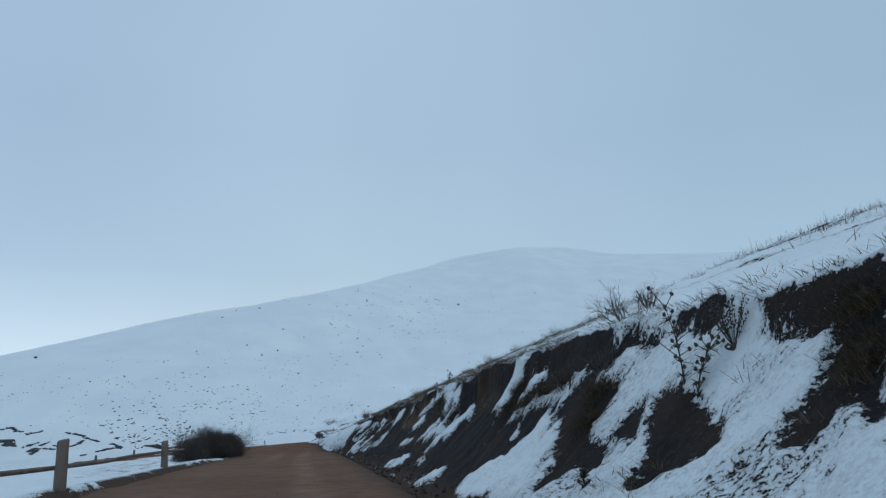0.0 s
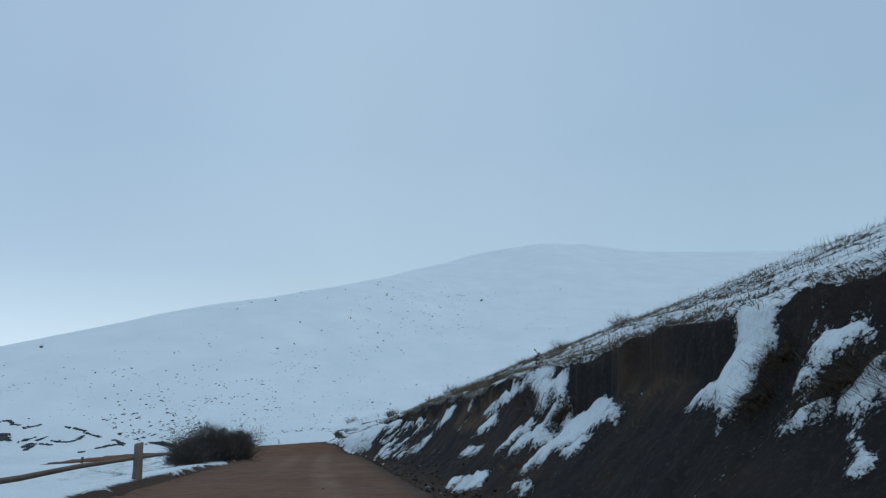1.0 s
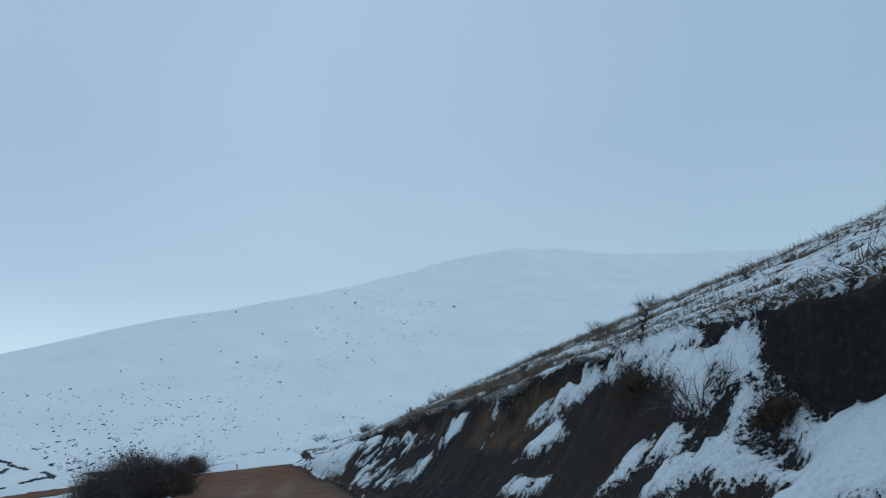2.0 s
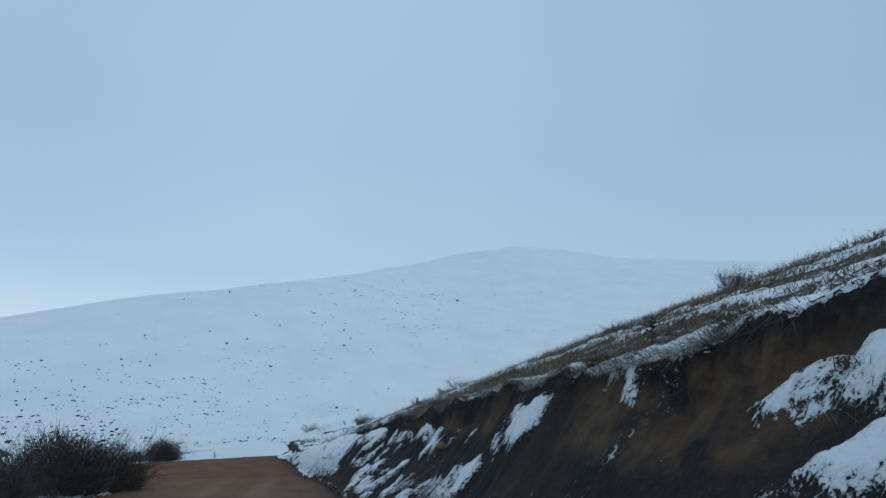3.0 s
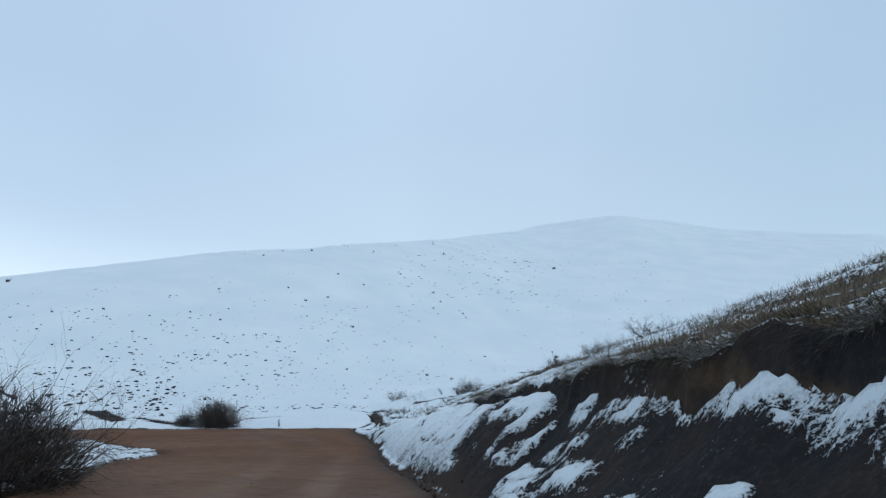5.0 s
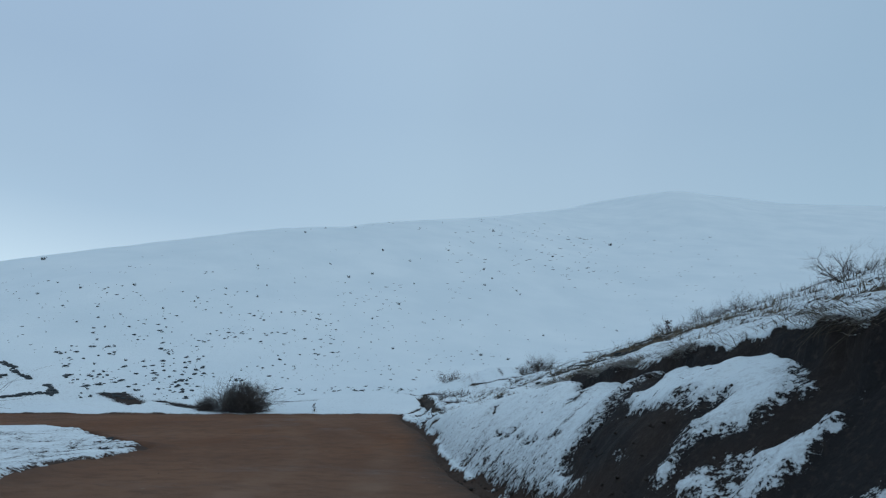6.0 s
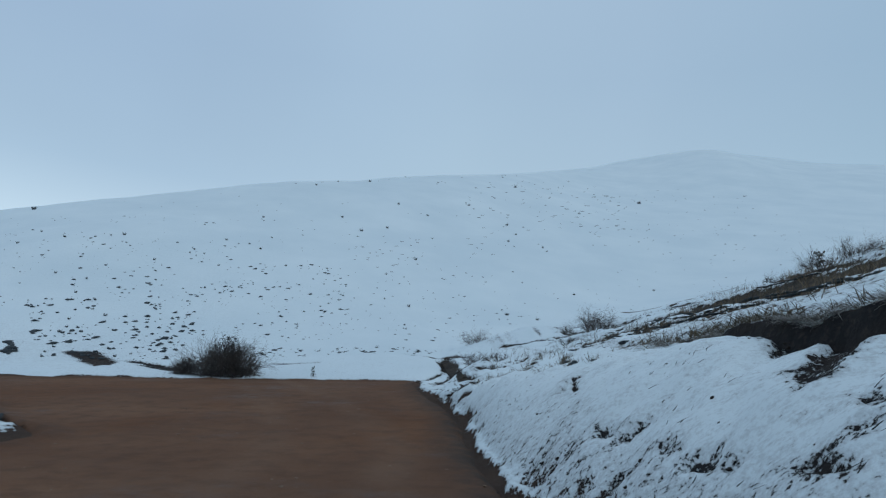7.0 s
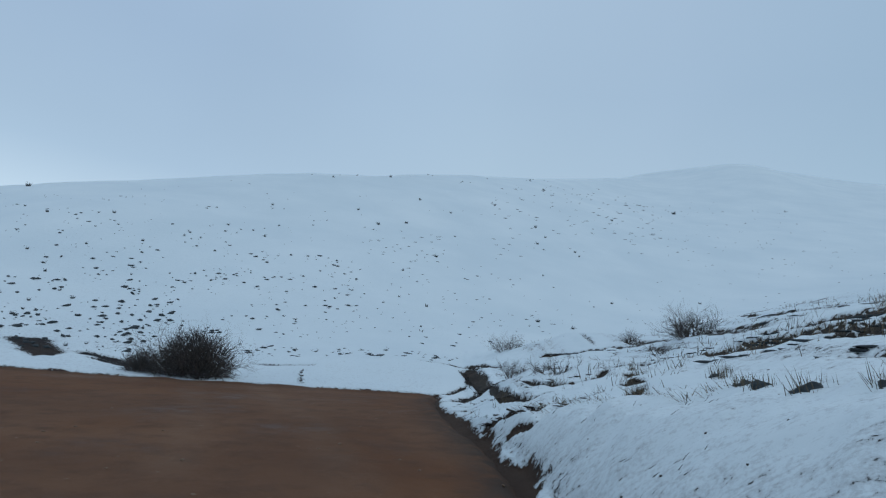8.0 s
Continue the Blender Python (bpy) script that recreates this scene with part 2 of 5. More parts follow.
def road_depth(u, d):
    """How far inside the road a place is, in metres; outside it is below zero."""
    straight = softmin(softmin(right_edge(u) - d, d - left_edge(u), 0.5), 69.5 - u, 1.5)
    bend = softmin(softmin(u - 60.2 + 5.2 * smooth(-11.5, -5.5, d), 69.5 + 0.04 * (d + 6) - u, 0.5), right_edge(u) - d, 1.5)
    bend = softmin(bend, d + 20.0 - 0.25 * (u - 64.0), 1.5)
    return softmin(softmax(straight, bend, 0.9), right_edge(u) - d, 0.2)


def bank_base(u):
    return np.interp(u, BASE_U, BASE_Z)


def upper_slope(u, d):
    base = bank_base(u)
    far = np.maximum(d - 6.0, 0.0)
    return base + 0.425 * np.minimum(d, 6.0) + 0.425 * far - 0.15 * (far - 13 * (1 - np.exp(-far / 13))) - 0.30 * (1 - smooth(10, 15, u)) * smooth(7, 12, d) - 0.45 * smooth(57, 64, u) * smooth(6, 10, d)


BASE_U = (0, 5, 9, 12, 15, 22, 26, 30, 36, 42, 46, 50, 54, 58, 70)
BASE_Z = (0.82, 0.84, 0.98, 1.02, 1.06, 1.06, 1.02, 1.00, 0.98, 0.96, 0.92, 0.84, 0.74, 0.74, 0.75)
STEP_U = (0, 4.5, 6, 7, 8, 9, 10, 12, 12.6, 13.1, 13.6, 15, 18.2, 18.9, 19.6, 20.2, 22, 23, 25.5, 26.6, 27.6, 28.3, 28.8, 29.3, 30.4, 30.9, 31.4, 36, 40, 44, 46, 48, 50, 52, 53.5, 54.5, 56)
STEP_Z = (0.1, 0.1, 0.06, 0, 0.05, 0, 0.06, 0.12, 0, -0.15, 0.2, 0.4, 0.4, -0.05, -0.1, -0.15, -0.05, 0.12, 0.15, -0.2, -0.1, 0.1, -0.05, -0.22, -0.22, 0, 0.18, 0.24, 0.12, 0.2, 0.2, 0.30, 0.30, 0.14, 0.07, 0.04, 0)


def step_of(u):
    """The height of the bare undercut step below the turf."""
    return np.interp(u, STEP_U, STEP_Z) * (0.7 + 0.6 * fbm(u * 1.3, u * 0.0 + 3.0, 17, 3))


def lip_of(u):
    """Where the cut's face meets the upper slope: its distance from the road's axis."""
    toe = right_edge(u) + 0.15
    base = bank_base(u)
    wave = 0.45 * (fbm(u * 0.55, u * 0 + 7.0, 19, 3) - 0.5) + 0.16 * (fbm(u * 1.9, u * 0 + 2.0, 20, 3) - 0.5)
    lip = (base - road_level(u, toe) + 1.1 * toe) / 0.68 + np.interp(u, (45, 48, 50, 52, 53.7, 55.7, 58), (0, 0.3, 0.6, 0.95, 1.25, 0.6, 0))
    return np.maximum(lip + (wave - 0.2) * smooth(0.8, 1.8, lip - toe), toe)


def hill_level(x, y):
    g = y - 80.0 - 16.0 * smooth(-32, 8, x) + 4.0 * smooth(-30, -60, x)
    hill = 3.4 + 0.43 * g - 0.85 * smooth(130, 200, y) + 1.7 * np.exp(-((x + 43.0) / 15.0) ** 2)
    w = -0.885 * (x + 41.0) + 0.466 * (y - 131.0) - 0.42 * np.maximum(-41.0 - x, 0) - 0.155 * np.maximum(y - 170.0, 0)     # behind the ridge
    hill = hill - 0.75 * softmax(w - 5.0, np.zeros_like(w), 8.0)
    hill = hill + 5.65 * np.exp(-((x - 31.6) / 17.0) ** 2) * smooth(180, 235, y)
    summit = 73.5 - 0.014 * np.maximum(x - 52.0, 0.0) + 9.0 * np.exp(-((x - 55.0) / 15.0) ** 2) - 0.05 * np.maximum(y - 275.0, 0)
    return softmin(hill, summit, 5.0)


def foot_level(x, y, u, d):
    """Small swells and hollows where the far slope begins."""
    swell = 1.0 * np.exp(-((u - 78.0) / 10.0) ** 2) * smooth(69, 75, u) * smooth(-9, -1.5, d) * (1 - smooth(4, 8, d))
    swell = swell + 0.38 * np.exp(-((u - 65.5) / 3.5) ** 2) * smooth(0.7, 1.5, d) * (1 - smooth(2.5, 4.5, d))
    swell = swell - 1.0 * np.exp(-((y - 106.0) / 13.0) ** 2 - ((x + 25.0) / 10.0) ** 2)
    swell = swell + 1.3 * np.exp(-((y - 88.0) / 8.0) ** 2 - ((x + 45.0) / 8.0) ** 2)
    return swell + 1.0 * np.exp(-((y - 98.0) / 9.0) ** 2 - ((x + 62.0) / 9.0) ** 2)


def land(x, y, fine=True):
    """The ground's height."""
    x, y = np.asarray(x, float), np.asarray(y, float)
    u, d = to_ud(x, y)
    toe = right_edge(u) + 0.15
    level = road_level(u, d)
    # the valley on the left
    drop = 1.5 * smooth(-5.6, -12.0, d) * (1 - smooth(40, 56, u)) + 0.18 * smooth(-5.6, -9.0, d) * smooth(40, 50, u) * (1 - smooth(54, 58, u))
    low = level - drop + 0.16 * smooth(-4.2, -4.8, d) * smooth(-5.4, -5.0, d) * (1 - smooth(33, 38, u))
    # the cut on the right
    lip = lip_of(u)
    face_run = np.maximum(d - toe, 0.0)
    t = np.clip(face_run / np.maximum(lip - toe, 0.05), 0, 1)
    scarp = step_of(u) * smooth(0.6, 1.4, lip - toe)
    face = level + 1.1 * face_run - (0.15 + 0.16 * smooth(45, 50, u)) * np.minimum(lip - toe, 2.4) * np.sin(np.pi * t) - scarp * smooth(0.5, 1.0, t)
    up = upper_slope(u, d)
    # towards its end the cut swells: steep below, flatter towards the lip
    swell = level + (upper_slope(u, lip) - step_of(u) * smooth(0.6, 1.4, lip - toe) - level) * (1 - (1 - t) ** 1.9)
    face = face + (swell - face) * smooth(42.5, 45.5, u)
    soil = np.minimum(face, up)
    crumble = 0.05 * (vnoise(u * 5.0, up * 0 + 1.0, 23) - 0.5) + 0.06 * (vnoise(u * 13.0, d * 20.0, 24) - 0.5)
    bank = soil + (up - soil) * smooth(lip - 0.13, lip, d + crumble * (d < lip - 0.005) * (d > lip - 0.16))
    z = np.where(d > toe, np.maximum(bank, level), low)
    z = softmax(z, hill_level(x, y), 4.0) + foot_level(x, y, u, d)
    if fine:
        on_face = smooth(toe, toe + 0.4, d) * (1 - smooth(lip - 0.05, lip + 0.5, d)) * (lip > toe + 0.3)
        z = z + on_face * (0.34 * (fbm(u * 0.9, d * 0.5, 3, 4) - 0.5) + 0.16 * (fbm(u * 3.1, d * 2.2, 5, 3) - 0.5))
        top = smooth(lip, lip + 1.0, d) * smooth(60, 40, d) * smooth(95, 74, u)
        z = z + top * (0.22 * (fbm(u * 0.35, d * 0.8, 8, 4) - 0.5) + 0.10 * (fbm(u * 1.6, d * 3.0, 9, 3) - 0.5))
        left = smooth(-5.2, -7.0, d) + smooth(70, 74, u) * smooth(9, 3, d)
        z = z + np.clip(left, 0, 1) * 0.25 * (fbm(u * 0.25, d * 0.3, 12, 4) - 0.5)
        z = z + smooth(85, 110, y) * 1.1 * (fbm(x * 0.045, y * 0.05, 15, 4) - 0.5)
    inside = road_depth(u, d)
    return z - 0.09 * smooth(-0.15, 0.15, inside)


def height(x, y):
    return float(land(np.array([x]), np.array([y]))[0])


def spot(u, d, lift=0.0):
    x, y = to_xy(u, d)
    return Vector((x, y, height(x, y) + lift))


# ---- mesh helpers ----
def mesh_of(name, verts, faces, mat, smooth_faces=True):
    me = bpy.data.meshes.new(name)
    verts = np.asarray(verts, np.float32)
    faces = [np.asarray(f, np.int32) for f in (faces if isinstance(faces, list) else [faces]) if len(f)]
    loops = np.concatenate([f.ravel() for f in faces])
    sizes = np.concatenate([np.full(len(f), f.shape[1], np.int32) for f in faces])
    me.vertices.add(len(verts))
    me.vertices.foreach_set("co", verts.ravel())
    me.loops.add(len(loops))
    me.loops.foreach_set("vertex_index", loops)
    me.polygons.add(len(sizes))
    me.polygons.foreach_set("loop_start", np.concatenate([[0], np.cumsum(sizes)[:-1]]).astype(np.int32))
    me.update(calc_edges=True)
    me.polygons.foreach_set("use_smooth", np.full(len(sizes), smooth_faces))
    me.validate()
    me.materials.append(mat)
    return me


def part(name, data, mat, parent, label="", smooth_faces=True):
    """One mesh object under a thing or a part; data is a (vertices, faces) pair in the parent's space."""
    ob = new(name, mesh_of(name, data[0], data[1], mat, smooth_faces))
    ob.parent = parent
    return tagged(ob, label)


def thing(name, place, label, category, group="", turn=0.0):
    ob = new(name)
    ob.empty_display_size = 0.2
    ob.matrix_world = pose(place[0], place[1], place[2], 0, 0, turn)
    return tagged(ob, label, category, group)


def join(pieces):
    vs, tri, quad, base = [], [], [], 0
    for v, fs in pieces:
        v = np.asarray(v, float).reshape(-1, 3)
        for f in (fs if isinstance(fs, list) else [fs]):
            f = np.asarray(f, np.int64)
            if len(f):
                (tri if f.shape[1] == 3 else quad).append(f + base)
        vs.append(v)
        base += len(v)
    return np.concatenate(vs), [np.concatenate(g) for g in (tri, quad) if g]


def tubes(segs, sides=3):
    """Tapered prisms for many segments at once: rows of x0 y0 z0 x1 y1 z1 r0 r1."""
    s = np.asarray(segs, float).reshape(-1, 8)
    a, b, ra, rb = s[:, 0:3], s[:, 3:6], s[:, 6], s[:, 7]
    way = b - a
    way = way / np.maximum(np.linalg.norm(way, axis=1, keepdims=True), 1e-9)
    ref = np.where(np.abs(way[:, 2:3]) > 0.9, np.array([[1.0, 0, 0]]), np.array([[0, 0, 1.0]]))
    e1 = np.cross(way, ref)
    e1 /= np.maximum(np.linalg.norm(e1, axis=1, keepdims=True), 1e-9)
    e2 = np.cross(way, e1)
    ring = []
    for end, r in ((a, ra), (b, rb)):
        for k in range(sides):
            ang = 2 * math.pi * k / sides
            ring.append(end + r[:, None] * (math.cos(ang) * e1 + math.sin(ang) * e2))
    v = np.stack(ring, 1)
    n = len(s)
    quads = []
    for k in range(sides):
        q = np.array([k, (k + 1) % sides, sides + (k + 1) % sides, sides + k])
        quads.append(q[None, :] + (np.arange(n) * 2 * sides)[:, None])
    return v.reshape(-1, 3), np.concatenate(quads)


def blades(base, tip, width, bend, rng):
    """Grass blades: a strip of two quads and a tip triangle each, bowed by bend."""
    base, tip = np.asarray(base, float), np.asarray(tip, float)
    n = len(base)
    side = np.stack([rng.normal(size=n), rng.normal(size=n), np.zeros(n)], 1)
    side /= np.maximum(np.linalg.norm(side, axis=1, keepdims=True), 1e-9)
    mid1, mid2 = base + (tip - base) * 0.35, base + (tip - base) * 0.7
    mid1 = mid1 + bend * 0.5
    mid2 = mid2 + bend * 0.8
    w = np.asarray(width).reshape(-1, 1) * 0.5
    v = np.stack([base - side * w, base + side * w, mid1 - side * w * 0.85, mid1 + side * w * 0.85, mid2 - side * w * 0.55, mid2 + side * w * 0.55, tip], 1)
    o = (np.arange(n) * 7)[:, None]
    quad = np.concatenate([np.array([[0, 1, 3, 2]]) + o, np.array([[2, 3, 5, 4]]) + o])
    tri = np.array([[4, 5, 6]]) + o
    return v.reshape(-1, 3), [tri, quad]


def ball(radius, rng, squash=(1, 1, 1), rough=0.25, rings=6, seg=9):
    """An uneven lump, for stones, clods and lumps of snow."""
    v, f = [], []
    off = rng.uniform(0, 50, 3)
    for i in range(rings + 1):
        th = math.pi * i / rings
        for j in range(seg):
            ph = 2 * math.pi * j / seg
            p = Vector((math.sin(th) * math.cos(ph), math.sin(th) * math.sin(ph), math.cos(th)))
            r = 1 + rough * 2 * noise.noise(p * 1.4 + Vector(off)) + rough * 0.8 * noise.noise(p * 3.3 + Vector(off))
            v.append((p.x * r * radius * squash[0], p.y * r * radius * squash[1], p.z * r * radius * squash[2]))
    for i in range(rings):
        for j in range(seg):
            f.append((i * seg + j, (i + 1) * seg + j, (i + 1) * seg + (j + 1) % seg, i * seg + (j + 1) % seg))
    return np.array(v), np.array(f)


def post_mesh(r0, r1, h, rng, sides=10, lean=(0, 0)):
    """A hewn post with an uneven, bevelled top."""
    v, f = [], []
    levels = (-0.3, 0.0, 0.25 * h, 0.55 * h, 0.85 * h, h - 0.03, h)
    wob = rng.uniform(0.93, 1.07, (len(levels), sides))
    for i, z in enumerate(levels):
        t = max(z, 0) / h
        r = r0 + (r1 - r0) * t
        if i == len(levels) - 1:
            r *= 0.78
        for k in range(sides):
            a = 2 * math.pi * k / sides
            v.append((lean[0] * t + r * wob[i, k] * math.cos(a), lean[1] * t + r * wob[i, k] * math.sin(a), z + (0.02 * math.sin(a + 1) if i > 4 else 0)))
    for i in range(len(levels) - 1):
        for k in range(sides):
            f.append((i * sides + k, i * sides + (k + 1) % sides, (i + 1) * sides + (k + 1) % sides, (i + 1) * sides + k))
    v.append((lean[0], lean[1], h + 0.004))
    top = (len(levels) - 1) * sides
    tri = [(top + k, top + (k + 1) % sides, len(v) - 1) for k in range(sides)]
    return np.array(v), [np.array(tri), np.array(f)]


# ---- snow cover ----
# fields of snow on the cut, and bare fields in the snow: outlines in u and height fraction
SNOW_A = [
    [(11.15, 0.04), (11.79, 0.2), (10.63, 0.41), (10.4, 0.56), (10.24, 0.71), (9.77, 0.65), (9.74, 0.55), (8.87, 0.49), (8.67, 0.43), (8.63, 0.3), (8.55, 0.22)],
    [(15.6, -0.1), (15.07, 0.08), (13.77, 0.27), (13.6, 0.13), (12.9, -0.1)],
    [(21.16, 0.01), (21.97, 0.17), (20.8, 0.23), (19.8, 0.31), (18.97, 0.15), (20.11, 0.06)],
    [(23.46, 0.4), (23.31, 0.49), (22.58, 0.51), (22.62, 0.42)],
    [(17.63, 0.29), (17.1, 0.31), (16.79, 0.3), (16.9, 0.23)],
    [(10.1, 0.34), (10.13, 0.45), (9.8, 0.54), (9.61, 0.62), (9.43, 0.66), (9.28, 0.64), (9.35, 0.6), (9.03, 0.59), (8.95, 0.52), (8.78, 0.47), (8.34, 0.46), (8.07, 0.43), (9, 0.3)],
]
SNOW_B = [
    [(10.39, 0.54), (10.37, 0.58), (9.92, 0.64), (9.78, 0.69), (9.74, 0.77), (9.57, 0.81), (9.36, 0.85), (9.75, 0.9), (10.05, 0.88), (10.17, 0.84), (10.45, 0.79), (10.81, 0.78), (11.4, 0.8), (11.64, 0.73), (10.93, 0.67), (10.58, 0.7), (10.06, 0.73), (9.9, 0.68), (10.05, 0.65)],
    [(13.87, 0.81), (13.78, 0.88), (13.25, 0.82), (13.05, 0.88), (13.3, 0.98), (13.44, 1.05), (12.85, 1.12), (12.62, 0.98), (12.73, 0.9), (12.71, 0.83), (12.61, 0.76), (12.84, 0.68), (12.9, 0.75), (13.37, 0.75)],
    [(12.04, 0.95), (11.87, 0.96), (11.64, 0.97), (11.45, 0.91), (11.67, 0.9), (11.81, 0.86), (11.85, 0.78), (12.01, 0.77), (12.04, 0.83)],
]
SNOW_C = [
    [(11.95, 0.65), (11.83, 0.7), (11.65, 0.72), (11.49, 0.76), (11.38, 0.83), (11.2, 0.84), (11.05, 0.72), (11.12, 0.65), (11.32, 0.66), (11.52, 0.68), (11.59, 0.63)],
    [(11.24, 0.64), (11.01, 0.57), (10.88, 0.53), (10.9, 0.49), (11, 0.5), (10.99, 0.53)],
    [(18.98, 0.67), (19.16, 0.53), (18.23, 0.64), (17.2, 0.65), (17.6, 0.72), (18.3, 0.74)],
    [(16.82, 0.7), (16.86, 0.57), (17.43, 0.5), (18.03, 0.4), (18.2, 0.52), (17.45, 0.6)],
    [(19.98, 0.68), (20.07, 0.55), (20.4, 0.4), (20.28, 0.58)],
    [(24.04, 0.97), (24.6, 0.85), (23.03, 0.86), (21.46, 0.95)],
    [(23.04, 0.73), (23.94, 0.6), (22.46, 0.73)],
]
SNOW_D = [
    [(16.98, 0.95), (17.59, 0.95), (18.3, 0.87), (18.23, 0.82), (17.85, 0.79), (17.64, 0.55), (17.72, 0.5), (17.09, 0.58), (16.76, 0.69), (16.01, 0.71), (15.58, 0.7), (15.61, 0.74), (16.02, 0.86)],
    [(15.98, 0.62), (16.65, 0.63), (16.7, 0.54), (16.03, 0.51), (15.87, 0.53)],
    [(18.88, 0.83), (18.86, 0.78), (18.74, 0.73), (18.83, 0.64), (18.52, 0.57), (18.28, 0.6), (18.11, 0.76), (18.26, 0.75), (18.37, 0.77), (18.5, 0.76), (18.56, 0.83), (18.33, 0.93), (18.05, 0.96)],
    [(19.18, 0.99), (19.36, 0.93), (20.89, 0.9), (19.86, 0.82), (19.84, 0.77), (19.24, 0.75), (18.95, 0.83), (18.69, 0.86), (18.57, 0.9), (18.72, 0.93), (18.69, 0.97)],
    [(19.15, 0.64), (19.39, 0.55), (19.49, 0.48), (19.07, 0.51), (19.04, 0.63)],
]
SNOW_E = [
    [(19.43, 0.71), (19.74, 0.7), (19.82, 0.61), (19.42, 0.63), (19.37, 0.7)],
    [(22.65, 1.07), (22.53, 1.27), (21.58, 1.25), (19.88, 0.96), (19.72, 0.95), (20.13, 0.92), (21.52, 0.92), (21.41, 0.94), (22.2, 1.08)],
    [(22.36, 0.45), (22.99, 0.46), (22.91, 0.42), (22.42, 0.43), (22.09, 0.46), (22.08, 0.52), (22.54, 0.51)],
    [(23.89, 0.98), (24.18, 0.95), (24.31, 0.89), (23.89, 0.81), (23.12, 0.81), (23.15, 0.88), (22.48, 0.95), (22.47, 0.97), (22.83, 0.95)],
    [(22.8, 0.77), (23.32, 0.72), (23.67, 0.63), (23.32, 0.62), (22.89, 0.67), (22.53, 0.74)],
    [(26.34, 0.74), (26.37, 0.71), (26.44, 0.7), (26.27, 0.72), (26.25, 0.74)],
]
SNOW_F = [
    [(27.8, 1.36), (27.4, 0.97), (26.77, 0.95), (26.66, 0.89), (26.31, 0.87), (26.37, 0.95), (26.51, 0.95), (26.9, 1.05)],
    [(28.83, 0.93), (29.17, 0.93), (29.49, 0.91), (29.94, 0.9), (30.2, 0.86), (29.97, 0.81), (30.2, 0.78), (29.4, 0.71), (29.18, 0.71), (29.15, 0.75), (28.87, 0.79), (28.91, 0.85)],
    [(30.01, 0.71), (30.01, 0.68), (30.03, 0.67), (29.87, 0.69), (29.95, 0.71)],
    [(30.01, 0.9), (30.28, 0.91), (30.59, 0.86), (30.47, 0.84), (30.26, 0.87), (29.9, 0.86)],
    [(30.57, 0.78), (30.68, 0.73), (30.52, 0.73), (30.42, 0.7), (30.19, 0.69), (30.29, 0.72), (30.28, 0.75), (30.47, 0.75)],
    [(30.97, 0.67), (31.15, 0.6), (33.62, 0.44), (34.24, 0.31), (34.38, 0.23), (30.75, 0.45), (30.65, 0.59)],
]
SNOW_G = [
    [(32.58, 0.89), (32.68, 0.88), (32.75, 0.85), (32.83, 0.8), (32.64, 0.83)],
    [(33.36, 0.58), (33.57, 0.57), (33.72, 0.54), (33.61, 0.56), (33.46, 0.58)],
    [(33.89, 0.93), (34.02, 0.93), (33.94, 0.9), (33.87, 0.91)],
    [(33.95, 0.86), (34.07, 0.83), (33.98, 0.8), (33.92, 0.85)],
    [(36.41, 0.24), (36.23, 0.38), (36.21, 0.42), (35.21, 0.43), (34.88, 0.49), (34.63, 0.5), (34.5, 0.46), (34.03, 0.43), (34.4, 0.33)],
    [(34.95, 0.74), (35.11, 0.79), (34.78, 0.85), (34.52, 0.75), (34.52, 0.7)],
    [(35.54, 0.84), (35.62, 0.78), (35.91, 0.76), (35.07, 0.62), (35.03, 0.72)],
    [(38.8, 0.92), (37.93, 0.95), (37.06, 0.98), (37.28, 0.93), (36.36, 0.93), (36.12, 0.91), (36.13, 0.8), (37, 0.82), (37.9, 0.87)],
]
SNOW_H = [
    [(35.36, 0.66), (35.57, 0.69), (35.75, 0.79), (35.99, 0.89), (35.58, 0.9), (35.21, 0.78), (35.38, 0.72), (35.04, 0.66)],
    [(37.13, 0.58), (37.32, 0.55), (37.28, 0.5), (37.05, 0.53), (37.03, 0.56)],
    [(37.27, 0.48), (37.96, 0.37), (40.55, 0.26), (40.1, 0.14), (39.13, 0.08), (38.31, 0.17), (37.39, 0.34)],
    [(38.03, 0.19), (38.21, 0.12), (38.66, 0.02), (38.22, -0.08), (37.6, 0.06), (37.34, 0.18)],
    [(38.11, 0.51), (38.66, 0.51), (38.99, 0.45), (38.11, 0.45), (37.88, 0.47)],
    [(38.57, 0.99), (39.39, 0.98), (39.71, 0.95), (40.65, 0.94), (41.4, 0.87), (41.47, 0.83), (40.12, 0.83), (38.64, 0.95)],
    [(39.64, 0.77), (39.87, 0.71), (39.61, 0.71), (39.52, 0.76)],
]
SNOW_I = [
    [(39.96, 0.58), (41.34, 0.52), (42.7, 0.46), (42.9, 0.27), (42.7, 0.22), (42.06, 0.33), (39.77, 0.48)],
    [(40.14, 0.99), (42.3, 0.96), (42.6, 0.91), (42.3, 0.89), (42.4, 0.82), (42.07, 0.79), (41.54, 0.93)],
    [(41.67, -0.02), (42.24, 0.11), (42.34, 0.24), (41.32, 0.25), (40.55, 0.1), (40.15, -0.06), (40.77, -0.07)],
    [(41.27, 0.73), (42.13, 0.65), (42.35, 0.56), (41.03, 0.55), (41.03, 0.67)],
]
